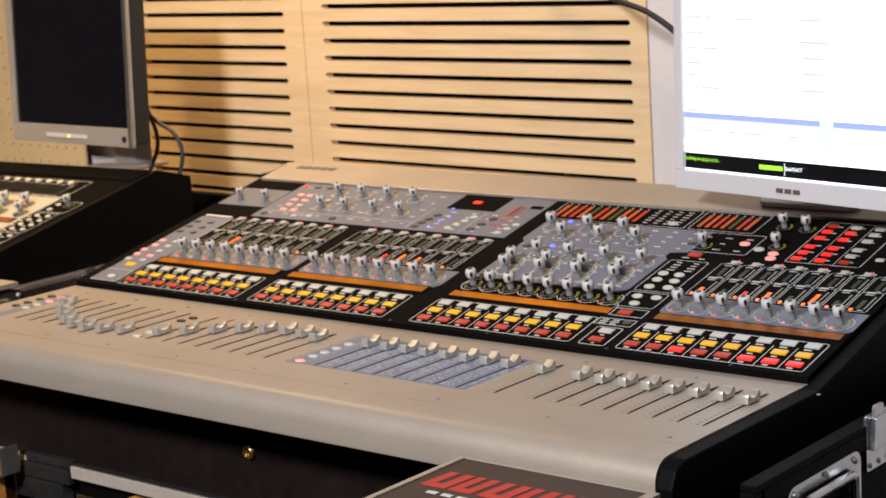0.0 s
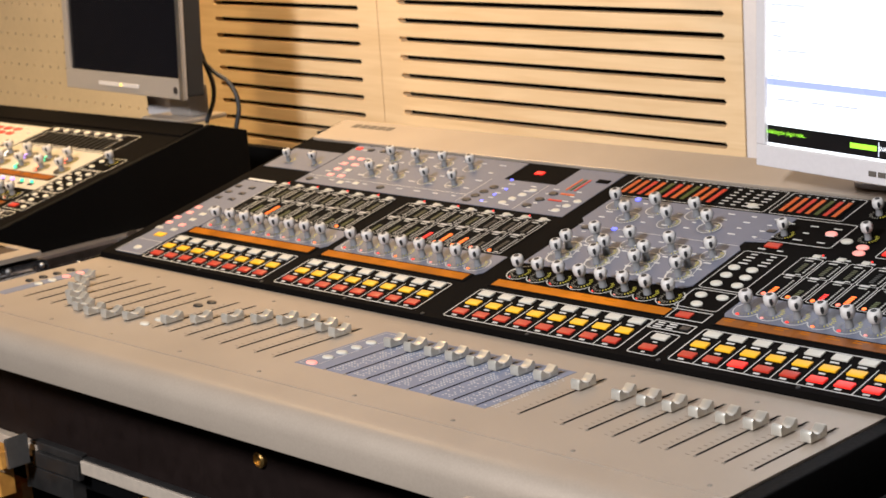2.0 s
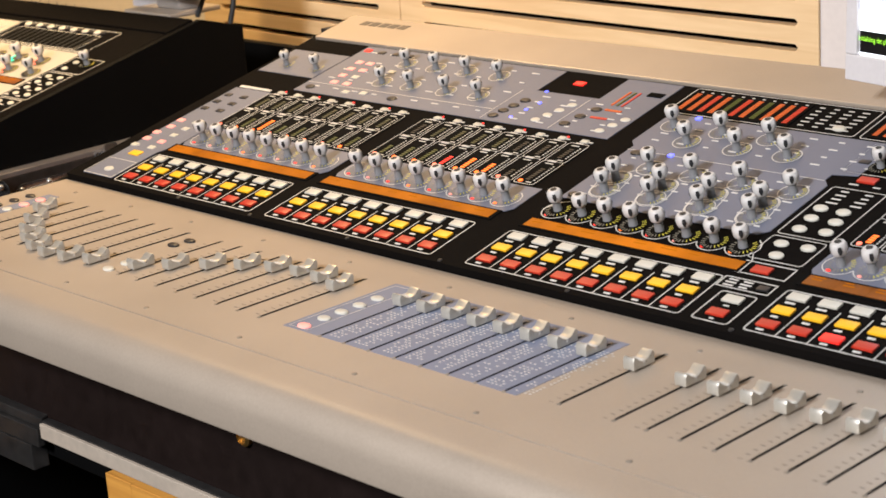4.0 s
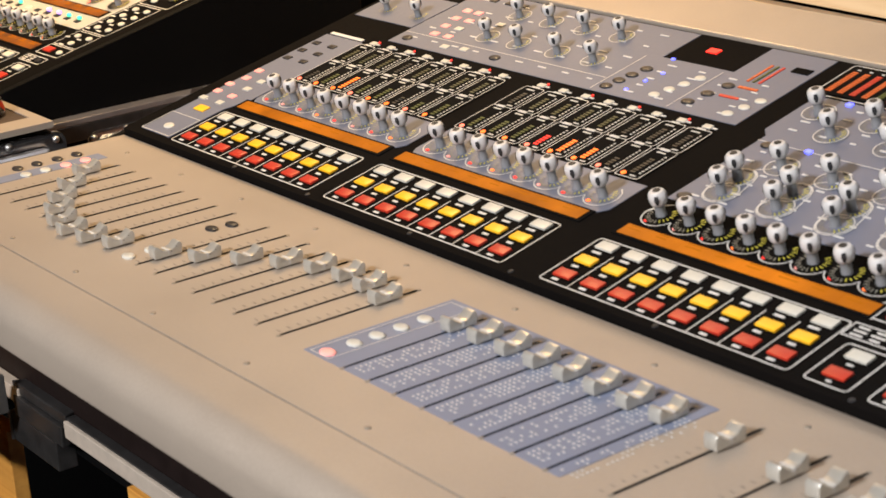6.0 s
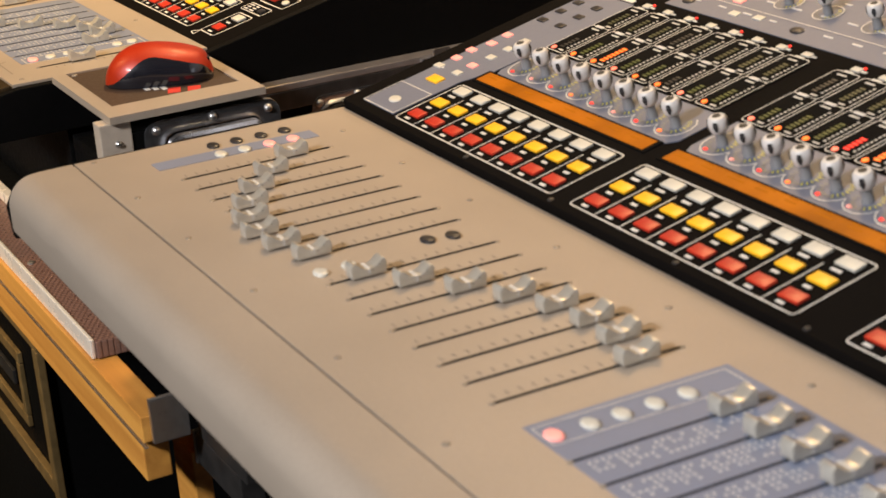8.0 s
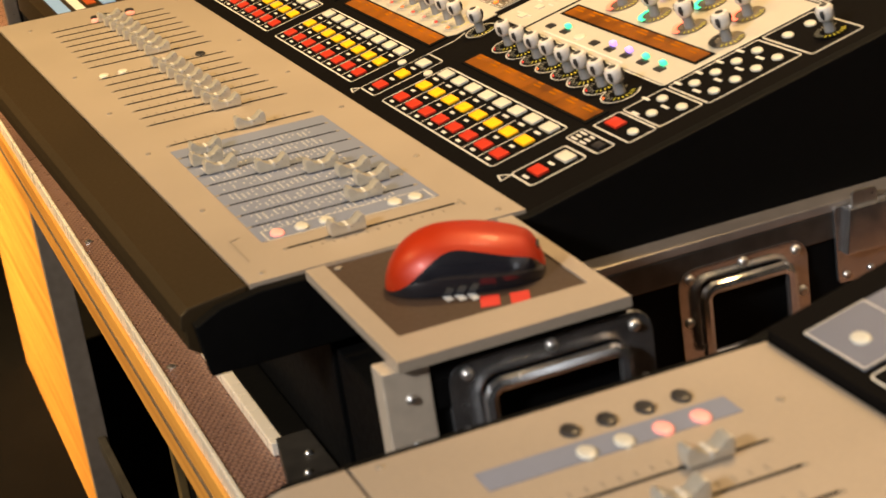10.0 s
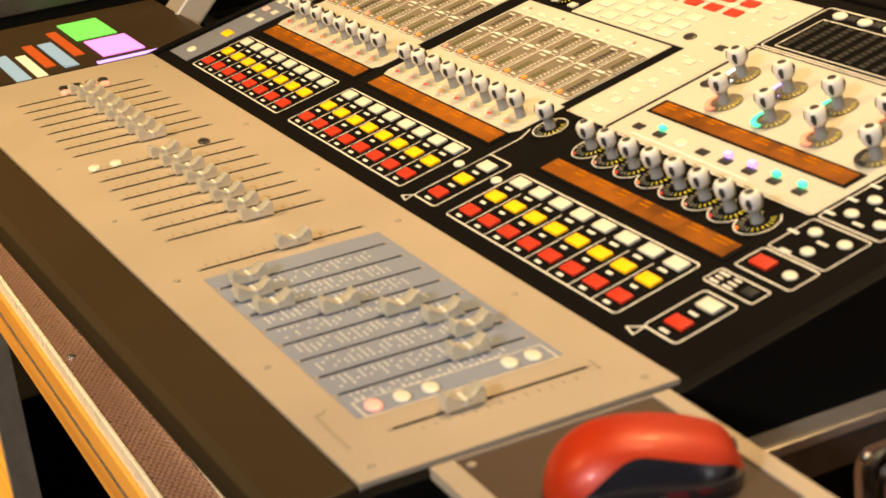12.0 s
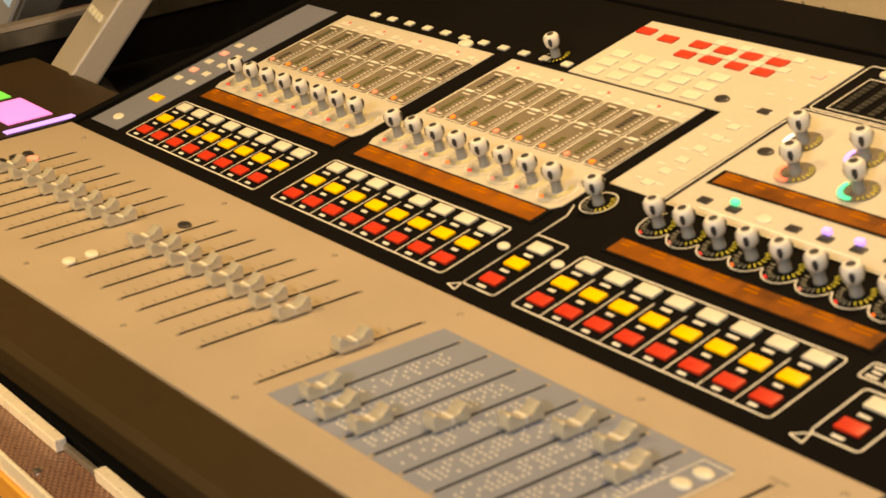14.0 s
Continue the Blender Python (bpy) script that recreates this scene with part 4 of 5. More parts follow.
# channel knob field
plate(C2, P2, R(-0.650, 0.0965, -0.4265, 0.222), GREY_W)
L2.stroke(rrect(-0.653, 0.0945, -0.4245, 0.2235, 0.003), 0.0011, 0.0012)
display(C2, P2, -0.640, -0.436, 0.1265, 0.1395, AMBER_DIM)
for i, key in enumerate(("small_dark", "small_dark", "round_white", "small_dark", "small_dark", "small_dark", "small_dark", "small_dark")):
    put_button(C2, P2, key, -0.628 + 0.0249 * i, 0.1085)
    if i in (1, 4, 5, 6, 7):
        g = Geo()
        g.rect(-0.631 + 0.0249 * i, 0.1135, 0.005, 0.0035, 0.001, 0.004)
        part("key_lamp", g, {1: L_MINT, 4: L_VIOLET, 5: L_VIOLET, 6: L_MINT, 7: L_MINT}[i], C2, P2)
L2.rect(-0.56, 0.1005, 0.13, 0.0016, 0.0006, 0.0012)
for i, (c1, c2) in enumerate((("salmon", "white"), ("mint", "violet"), ("salmon", "mint"), ("off", "salmon"))):
    put_knob(C2, P2, -0.5985 + 0.0515 * i, 0.158, 1.0, True, False, c1, True, True)
    put_knob(C2, P2, -0.6215 + 0.0515 * i, 0.1895, 1.0, True, False, c2, True, True)
put_button(C2, P2, "round_dark", -0.636, 0.170)
# pale assignment field and red keys
plate(C2, P2, [(-0.705, 0.0965), (-0.656, 0.0965), (-0.656, 0.285), (-0.868, 0.285), (-0.868, 0.1985), (-0.705, 0.1985)], GREY_W)
for i in range(5):
    for j in range(3):
        put_button(C2, P2, "white", -0.848 + 0.0262 * i, 0.207 + 0.0135 * j)
for i in range(4):
    for j in range(2):
        put_button(C2, P2, "red", -0.797 + 0.026 * i, 0.252 + 0.0155 * j)
        put_button(C2, P2, "small_white", -0.784 + 0.026 * i, 0.260 + 0.0155 * j)
put_button(C2, P2, "red", -0.858, 0.270)
put_button(C2, P2, "red", -0.830, 0.266)
put_button(C2, P2, "round_dark", -0.718, 0.212)
for i in range(6):
    put_button(C2, P2, "small_white", -0.680, 0.108 + 0.0155 * i)
put_button(C2, P2, "small_dark", -0.676, 0.210)
put_button(C2, P2, "small_pink", -0.676, 0.262)
put_knob(C2, P2, -0.898, 0.212, 0.9, True, False)
put_button(C2, P2, "round_white", -0.998, 0.199, 1.2)
captions(L2, -0.70, 0.10, -0.662, 0.28, 2, 9, 0.008, 0.0014, 0.0012)
# output meter window
L2.stroke(rrect(-0.652, 0.2265, -0.424, 0.288, 0.003), 0.0011)
for i in range(14):
    g, d = Geo(), Geo()
    for j in range(9):
        g.rect(-0.632 + 0.0135 * i, 0.2345 + 0.0042 * j, 0.0058, 0.0030, 0.0004, 0.0012)
    part("led_ladder", g, L_OFF, C2, P2)
    put_button(C2, P2, "round_white" if i % 2 == 0 else "small_dark", -0.632 + 0.0135 * i, 0.281)
L2.stroke(R(-0.640, 0.2305, -0.45, 0.2725), 0.0009)
# header knobs and keys behind
for i in range(12):
    put_button(C2, P2, "small_white", -1.14 + 0.0262 * i, 0.206)
# left column
plate(C2, P2, R(-1.238, -0.032, -1.188, 0.196), GREY)
put_button(C2, P2, "yellow", -1.208, 0.018)
put_button(C2, P2, "round_white", -1.212, -0.018)
for j in range(5):
    put_button(C2, P2, "small_pink" if j in (1, 3) else "small_white", -1.226, 0.05 + 0.016 * j)
    put_button(C2, P2, "small_white", -1.203, 0.05 + 0.016 * j)
part("printing", L2, INK, C2, P2, "white printed outlines and captions")

D2 = Geo()
for i in range(16):
    x = (-1.1587 + 0.0266 * i) if i < 8 else (-0.9208 + 0.02656 * (i - 8))
    put_fader(C2, F2, x, -0.142 + 0.0008 * (i % 8), -0.143)
put_fader(C2, F2, -0.667, -0.136, -0.143)
plate(C2, F2, R(-0.6505, -0.2025, -0.411, -0.0845), BLUEGREY, 0.0003)
for i, y in enumerate((-0.181, -0.187, -0.184, -0.154, -0.127, -0.113, -0.109, -0.124)):
    put_fader(C2, F2, -0.6275 + 0.02644 * i, y, -0.144)
    for j in range(24):
        for du in (0.0055, 0.0095, 0.0135, 0.0175):
            if random.random() < 0.62:
                D2.rect(-0.6275 + 0.02644 * i + du * (0.72 if i == 7 else 1), -0.194 + 0.0038 * j, 0.0018, 0.0011, 0.0003, 0.0005)
put_fader(C2, F2, -0.389, -0.154, -0.137)
D2.stroke(R(-0.4285, -0.198, -0.4085, -0.0885), 0.0009, 0.0006)
part("printing", D2, INK, C2, F2, "white printed fader scale")
for i, v in enumerate((-0.190, -0.174, -0.158, -0.112, -0.098)):
    put_button(C2, F2, "round_pink" if i == 0 else "round_white", -0.4185, v)
M2 = Geo()
M2.stroke([(-0.427, -0.2185), (-0.383, -0.2185)], 0.0013, 0.0005, False)
M2.stroke([(-0.427, -0.2185), (-0.430, -0.212)], 0.0013, 0.0005, False)
M2.rect(-0.389, -0.078, 0.012, 0.0014, 0.0002, 0.0005)
for i in range(13):
    M2.rect(-0.381, -0.180 + 0.0072 * i, 0.0035, 0.0008, 0.0002, 0.0004)
for i in range(17):
    x = -0.667 if i == 16 else (-1.1587 + 0.0266 * i) if i < 8 else (-0.9208 + 0.02656 * (i - 8))
    for j in range(12):
        M2.rect(x - 0.007, -0.193 + 0.0078 * j, 0.0045, 0.0008, 0.0002, 0.0004)
part("printed_scale", M2, FAINTINK, C2, F2)
for v in (-0.152, -0.140, -0.128, -0.1167):
    put_button(C2, F2, "round_dark", -1.186, v)
    put_button(C2, F2, "round_pink", -1.171, v - 0.002)
put_button(C2, F2, "round_dark", -0.931, -0.1075)
for v in (-0.1946, -0.178):
    put_button(C2, F2, "round_white", -0.930, v)
for x in (-1.19, -0.95, -0.80, -0.66, -0.50, -0.36):
    child("screw", SCREW, C2, at(F2, x, -0.217))
    child("screw", SCREW, C2, at(F2, x, -0.066))


# ---- mouse shelf between the consoles ----
def mouse_shelf(x0, y0, x1, y1, z, label, inset, rise=0.0035):
    ob = thing("mouse_shelf", W((x0 + x1) / 2, (y0 + y1) / 2, z - 0.012), label, "shelf", "mouse shelves")
    fr = flat_frame(0, 0, z)
    g = Geo()
    a, b, c, d = inset
    outer, inner = R(x0, y0, x1, y1), R(x0 + a, y0 + b, x1 - c, y1 - d)
    for i in range(4):
        j = (i + 1) % 4
        g.prism([outer[i], outer[j], inner[j], inner[i]], -0.006, 0.0)
    part("rim", g, TAN, ob, fr, "champagne metal rim", False)
    g = Geo()
    g.prism(inner, -0.006, -0.0012)
    part("mat", g, MAT_BRN, ob, fr, "dark brown mouse mat")
    return ob, fr


SH1, FS1 = mouse_shelf(-0.3335, -0.1955, -0.1775, -0.0655, -0.0125, "champagne shelf with a dark mat under a red mouse", (0.001, 0.012, 0.031, 0.010))
g = Geo()
for i, w in enumerate((0.010, 0.010)):
    g.prism([(-0.231 + 0.006 * i, -0.129 + 0.015 * i), (-0.217 + 0.006 * i, -0.134 + 0.015 * i), (-0.214 + 0.006 * i, -0.134 + 0.015 * i + w), (-0.228 + 0.006 * i, -0.129 + 0.015 * i + w)], -0.0012, -0.0008)
part("lettering", g, REDINK, SH1, FS1, "red bars of lettering")
g = Geo()
for i in range(3):
    g.rect(-0.243 + 0.004 * i, -0.143 + 0.006 * i, 0.011, 0.004, -0.0012, -0.0008)
part("lettering", g, INK, SH1, FS1, "white bars of lettering")
child("screw", SCREW, SH1, at(FS1, -0.325, -0.178, -0.001, 1.2))

SH2, FS2 = mouse_shelf(0.790, -0.478, 1.000, -0.3165, -0.036, "champagne shelf with black mat and red lettering", (0.006, 0.012, 0.010, 0.002))
g = Geo()
for i, w in enumerate((0.027, 0.024, 0.027, 0.026, 0.024)):
    x, y0, y1 = 0.806 + 0.031 * i, -0.392, -0.354
    g.prism([(x, y0), (x + w * 0.36, y0), (x + w * 0.36 + 0.004, y1), (x + 0.004, y1)], -0.0012, -0.0007)
    g.prism([(x + w * 0.62, y0), (x + w, y0), (x + w + 0.004, y1), (x + w * 0.62 + 0.004, y1)], -0.0012, -0.0007)
    g.prism([(x + w * 0.36, y0), (x + w * 0.62, y0), (x + w * 0.62 + 0.001, y0 + 0.009), (x + w * 0.36 + 0.001, y0 + 0.009)], -0.0012, -0.0007)
part("lettering", g, REDINK, SH2, FS2, "bold red bars of lettering")
g = Geo()
for i in range(7):
    g.rect(0.83 + 0.016 * i, -0.404, 0.011, 0.005, -0.0012, -0.0007)
part("lettering", g, INK, SH2, FS2, "small white bars of lettering")


def computer_mouse(x, y, z, turn):
    ob = thing("computer_mouse", W(x, y, z), "glossy red and black wireless computer mouse", "mouse")
    m = Matrix.Translation(W(x, y, z)) @ Matrix.Rotation(math.radians(turn), 4, "Z") @ Matrix.Scale(K, 4)

    def section(t):
        """Half width, height and height of the colour line at t, -1 (palm end) to 1."""
        w = 0.0292 * max(0.0, 1 - abs(t) ** 3.0) ** 0.46 * (0.92 + 0.08 * t * t)
        if t < -0.2:
            h = 0.0312 * math.sqrt(max(0.0, 1 - ((t + 0.2) / 0.8) ** 2))
        else:
            h = 0.0312 - 0.0125 * ((t + 0.2) / 1.2) ** 2
            h *= 1 - 0.75 * max(0.0, (t - 0.78) / 0.22) ** 2.5
        k = min(1.0, (t + 1) / 0.95)
        return w, h, 0.16 + 0.62 * k * k * (3 - 2 * k) - 0.16 * max(0.0, t)

    def shell(name, material, label, upper):
        g = Geo()
        ns, na = 30, 8
        rows = []
        for i in range(ns + 1):
            t = math.sin(math.pi / 2 * (2 * i / ns - 1)) * 0.998
            w, h, f = section(t)
            split = math.asin(f ** (1 / 0.8))
            row = []
            if upper:
                angles = [split + (math.pi - 2 * split) * j / (2 * na) for j in range(2 * na + 1)]
            else:
                angles = [split * j / na for j in range(na + 1)] + [math.pi - split + split * j / na for j in range(na + 1)]
            for a in angles:
                c = math.cos(a)
                z = h * abs(math.sin(a)) ** 0.8
                y = w * math.copysign(abs(c) ** 0.75, c) * (0.88 + 0.12 * min(1.0, z / (0.3 * h + 1e-6)))
                row.append(len(g.v))
                g.v.append((0.0445 * t, y * (1.0 if upper else 1.006), z + 0.0006))
            rows.append(row)
        spans = range(2 * na) if upper else [j for j in range(2 * na + 1) if j != na]
        for p, q in zip(rows, rows[1:]):
            for j in spans:
                g.f.append((p[j], p[j + 1], q[j + 1], q[j]))
        part(name, g, material, ob, m, label, True)

    shell("base", MOUSE_BLK, "glossy black lower shell", False)
    shell("cover", MOUSE_RED, "glossy red upper shell", True)
    g = Geo()
    g.lathe([(0.0065, -0.003), (0.007, -0.0015), (0.007, 0.0015), (0.0065, 0.003)], 14)
    part("scroll_wheel", g, RUBBER, ob, m @ Matrix.Translation((0.026, 0, 0.0175)) @ Matrix.Rotation(math.pi / 2, 4, "X"))
    g = Geo()
    g.prism(rrect(0.033, -0.0050, 0.0420, 0.0050, 0.002), 0.004, 0.0170)
    part("front_trim", g, MOUSE_BLK, ob, m, "black trim between the buttons", False, 0.001)
    return ob


computer_mouse(-0.2612, -0.1245, -0.0137, 66)


# ---- flight cases ----
def rail(name, lo, hi, material, parent, label=""):
    g = Geo()
    g.box(lo, hi)
    return part(name, g, material, parent, WM, label, False, 0.0012)


def handle(ob, x, y0, y1, z0, z1, out=1):
    """Recessed sprung handle on a case side: dish plate, rivets, bail."""
    fr = WM @ Matrix(((0, 0, out, x), (1, 0, 0, 0), (0, 1, 0, 0), (0, 0, 0, 1)))
    g = Geo()
    outer = rrect(y0, z0, y1, z1, 0.012, 4)
    cy, cz = (y0 + y1) / 2, (z0 + z1) / 2
    n = len(outer)
    a = len(g.v)
    for f, h in ((1.0, 0.0), (0.99, 0.0024), (0.72, 0.0028), (0.68, 0.0015), (0.60, -0.010), (0.0, -0.012)):
        g.v += [(cy + (p - cy) * f, cz + (q - cz) * f, h) for p, q in outer]
    for k in range(5):
        for i in range(n):
            j = (i + 1) % n
            g.f.append((a + k * n + i, a + k * n + j, a + (k + 1) * n + j, a + (k + 1) * n + i))
    dish = part("handle_dish", g, CHROME, ob, fr, "zinc-plated recessed handle dish", True)
    hw, hh = (y1 - y0) / 2 * 0.875, (z1 - z0) / 2 * 0.86
    for p, q in ((-1, -1), (0, -1), (1, -1), (1, 0), (1, 1), (0.0, 1), (-1, 1), (-1, 0)):
        g = Geo()
        g.lathe([(0.0036, 0), (0.0034, 0.0014), (0.0022, 0.0028), (0.0008, 0.0032)], 10)
        part("rivet", g, ALU, dish, fr @ Matrix.Translation((cy + p * hw * (0.93 if q else 1), cz + q * hh * (0.93 if p else 1), 0.0024)), "", True)
    g = Geo()
    w, h, rad = (y1 - y0) * 0.66, (z1 - z0) * 0.60, 0.0042
    path = [(-w / 2, -h / 2), (-w / 2, h / 2 - 0.006), (-w / 2 + 0.002, h / 2 - 0.002), (-w / 2 + 0.006, h / 2), (w / 2 - 0.006, h / 2), (w / 2 - 0.002, h / 2 - 0.002), (w / 2, h / 2 - 0.006), (w / 2, -h / 2)]
    for i, (p, q) in enumerate(path):
        (pa, qa), (pb, qb) = path[max(0, i - 1)], path[min(len(path) - 1, i + 1)]
        d = math.hypot(pb - pa, qb - qa)
        nx, ny = -(qb - qa) / d, (pb - pa) / d
        for k in range(8):
            c, sn = math.cos(math.pi * k / 4), math.sin(math.pi * k / 4)
            g.v.append((cy + p + nx * rad * c, cz + q + ny * rad * c, 0.0075 + rad * sn))
        if i:
            for k in range(8):
                l = (k + 1) % 8
                g.f.append((8 * i - 8 + k, 8 * i - 8 + l, 8 * i + l, 8 * i + k))
    part("bail", g, CHROME, ob, fr, "sprung steel bail", True)


def latch(ob, x, y, z):
    fr = WM @ Matrix(((0, 0, 1, x), (1, 0, 0, y), (0, 1, 0, z), (0, 0, 0, 1)))
    g = Geo()
    g.prism(rrect(-0.024, -0.030, 0.024, 0.022, 0.003), 0.0, 0.0025)
    p = part("latch_plate", g, CHROME, ob, fr, "butterfly latch plate")
    g = Geo()
    g.prism([(-0.020, -0.010), (0.020, -0.010), (0.016, 0.020), (-0.016, 0.020)], 0.0025, 0.008)
    part("latch_wing", g, CHROME, ob, fr, "", False, 0.001)
    g = Geo()
    g.prism(rrect(-0.012, 0.018, 0.006, 0.030, 0.003), 0.0025, 0.005)
    part("latch_hook", g, ALU, ob, fr)
    for a, b in ((-0.018, -0.025), (0.018, -0.025), (0.0, -0.025)):
        g = Geo()
        g.lathe([(0.0028, 0), (0.0026, 0.0012), (0.0014, 0.0022)], 8)
        part("rivet", g, ALU, ob, fr @ Matrix.Translation((a, b, 0.0024)), "", True)


def side_wall(ob, x0, x1, y0, y1, z0, z1, face, trim=None, corner=True):
    trim = trim or ALU_WORN
    g = Geo()
    g.box((x0, y0, z0), (x1, y1, z1 - 0.006))
    part("side_wall", g, CASE, ob, WM, "black laminate side wall")
    rail("edge_profile", (x0 - 0.002, y0, z1 - 0.006), (x1 + 0.002, y1, z1), trim, ob, "worn aluminium edge profile")
    fx = x1 if face > 0 else x0
    # front face of the same profile: its shade is put in as a darker metal
    rail("edge_profile", (min(fx, fx + face * 0.002), y0 + (0.012 if corner else 0.0), z1 - 0.024), (max(fx, fx + face * 0.002), y1, z1 - 0.0062), DARK_STEEL if trim is ALU_WORN else trim, ob)
    if corner:
        rail("edge_profile", (x0 - 0.001, y0 - 0.003, z0), (x1 + 0.001, y0 + 0.012, z1 - 0.0065), trim if trim is CASE else ALU, ob, "bright aluminium corner profile")


CASE2 = thing("flight_case", W(-0.75, 0.1, -0.14), "black flight case base with aluminium edges, holding a console", "flight case", "flight cases")
side_wall(CASE2, -0.198, -0.186, -0.200, -0.0655, -0.1695, -0.0235, 1, CASE)
rail("edge_profile", (-0.199, -0.2035, -0.1695), (-0.1825, -0.178, -0.0190), RAIL_ALU, CASE2, "bright aluminium corner profile")
side_wall(CASE2, -0.3355, -0.3210, -0.0645, 0.52, -0.1695, -0.0555, 1, None, False)
for z in (-0.036, -0.062):
    g = Geo()
    g.lathe([(0.003, 0), (0.0028, 0.0012), (0.0014, 0.0024)], 8)
    part("rivet", g, ALU, CASE2, WM @ Matrix.Translation((-0.1825, -0.190, z)) @ Matrix.Rotation(math.pi / 2, 4, "Y"), "", True)
handle(CASE2, -0.186, -0.169, -0.052, -0.105, -0.024)
handle(CASE2, -0.3210, 0.031, 0.124, -0.143, -0.072)
latch(CASE2, -0.3190, 0.168, -0.080)
side_wall(CASE2, -1.56, -1.548, -0.200, 0.52, -0.1695, 0.0, 1)
rail("base_board", (-1.547, -0.185, -0.1695), (-0.347, 0.504, -0.066), CASE, CASE2)
rail("front_box", (-0.3350, -0.185, -0.1695), (-0.199, -0.0655, -0.066), CASE, CASE2)
rail("back_wall", (-1.547, 0.505, -0.1695), (-0.347, 0.52, 0.0), CASE, CASE2)
rail("edge_profile", (-0.905, -0.2145, -0.1695), (-0.43, -0.2055, -0.160), ALU_BRIGHT, CASE2, "bright aluminium edge strip")
rail("edge_profile", (-1.32, -0.2175, -0.1695), (-0.965, -0.2085, -0.160), ALU_BRIGHT, CASE2, "bright aluminium edge strip")
rail("edge_profile", (-0.964, -0.2125, -0.1695), (-0.906, -0.2080, -0.164), ALU_WORN, CASE2)
rail("front_wall", (-1.32, -0.2050, -0.1695), (-0.43, -0.1860, -0.161), CASE, CASE2)
g = Geo()
g.prism([(-0.435, -0.187), (-0.33, -0.187), (-0.315, -0.205), (-0.365, -0.222), (-0.435, -0.210)], -0.1695, -0.159)
part("corner_plate", g, DARK_STEEL, CASE2, WM, "zinc corner plate", False, 0.0015)
for a, b in ((-0.40, -0.198), (-0.375, -0.206), (-0.35, -0.197)):
    g = Geo()
    g.lathe([(0.003, 0), (0.0028, 0.0012), (0.0014, 0.0024)], 8)
    part("rivet", g, ALU, CASE2, WM @ Matrix.Translation((a, b, -0.159)), "", True)

# trestle shelf in front of and below the second console
TAB2 = thing("trestle_table", W(-0.6, 0.1, -Z0 / K), "plywood trestle table topped with brown anti-slip board", "table", "tables")
rail("anti_slip_top", (-2.30, -0.2455, -0.184), (-0.127, 0.52, -0.170), MESHBOARD, TAB2, "brown anti-slip film board")
# gives the highlight along the table edge a strip of its own
rail("edge_strip", (-2.30, -0.2490, -0.1845), (-0.13, -0.2457, -0.1685), ALU_BRIGHT, TAB2, "thin metal edge strip, its highlight in the colour")
rail("front_board", (-2.30, -0.2520, -0.2055), (-0.010, -0.230, -0.1850), PLY, TAB2, "orange plywood front board")
rail("front_board", (-2.30, -0.2500, -0.242), (-0.022, -0.230, -0.2075), PLY, TAB2, "orange plywood front board")
for x, w in ((-1.94, 0.355),):
    rail("leg", (x - w, -0.225, -Z0 / K), (x + w, -0.197, -0.2465), PLY, TAB2, "plywood leg")
    rail("leg", (x - w, 0.46, -Z0 / K), (x + w, 0.49, -0.1845), PLY, TAB2, "plywood leg")
rail("joint_strip", (-2.30, -0.2535, -0.2072), (-0.004, -0.2505, -0.2058), ALU, TAB2, "aluminium strip between the boards")
rail("end_bracket", (-0.0095, -0.246, -0.2057), (-0.004, -0.218, -0.171), ALU, TAB2, "bright aluminium end cap")
rail("leg", (-0.100, -0.2045, -Z0 / K), (-0.055, -0.1900, -0.2465), PLY, TAB2, "plywood leg")
rail("leg", (-0.100, 0.46, -Z0 / K), (-0.055, 0.49, -0.1845), PLY, TAB2, "plywood leg")
rail("end_bracket", (-0.030, -0.2075, -0.2430), (0.060, -0.1900, -0.2164), DARK_STEEL, TAB2, "dark steel bracket")
rail("end_bracket", (-0.0335, -0.2085, -0.2440), (-0.0304, -0.1900, -0.2164), ALU, TAB2, "bright aluminium end cap")
rail("leg_edge", (-1.584, -0.227, -Z0 / K), (-1.568, -0.196, -0.2465), ALU_WORN, TAB2, "aluminium edging on a leg")
rail("brace", (-1.567, -0.21, -0.66), (-0.185, -0.20, -0.64), DARK_STEEL, TAB2, "steel cross brace")
for x in (-0.95, -0.62, -0.33):
    g = Geo()
    g.lathe([(0.0036, 0), (0.0034, 0.001), (0.0018, 0.002)], 8)
    part("screw", g, ALU, TAB2, WM @ Matrix.Translation((x, -0.2385, -0.170)), "", True)

CASE1 = thing("flight_case", W(0.45, 0.1, -0.2), "black flight case base with aluminium edges, holding a console", "flight case", "flight cases")
rail("base_board", (-0.12, -0.195, -0.20), (1.0395, 0.50, -0.0755), BOARD, CASE1, "dark brown inner board")
rail("edge_profile", (0.080, -0.207, -0.2045), (1.0395, -0.1955, -0.1895), RAIL_ALU, CASE1, "aluminium edge profile")
rail("edge_profile", (-0.160, -0.207, -0.2045), (-0.008, -0.1955, -0.1895), RAIL_ALU, CASE1, "aluminium edge profile")
rail("edge_profile", (0.080, -0.2045, -0.1893), (1.0395, -0.1953, -0.187), DARK_STEEL, CASE1, "dark strip on the rail top")
g = Geo()
g.prism([(-0.022, -0.205), (0.082, -0.205), (0.070, -0.180), (0.02, -0.172), (-0.010, -0.185)], -0.195, -0.185)
part("corner_plate", g, DARK_STEEL, CASE1, WM, "zinc corner plate", False, 0.0015)
rail("corner_bracket", (-0.015, -0.209, -0.214), (0.0775, -0.2015, -0.1955), DARK_STEEL, CASE1, "steel corner bracket")
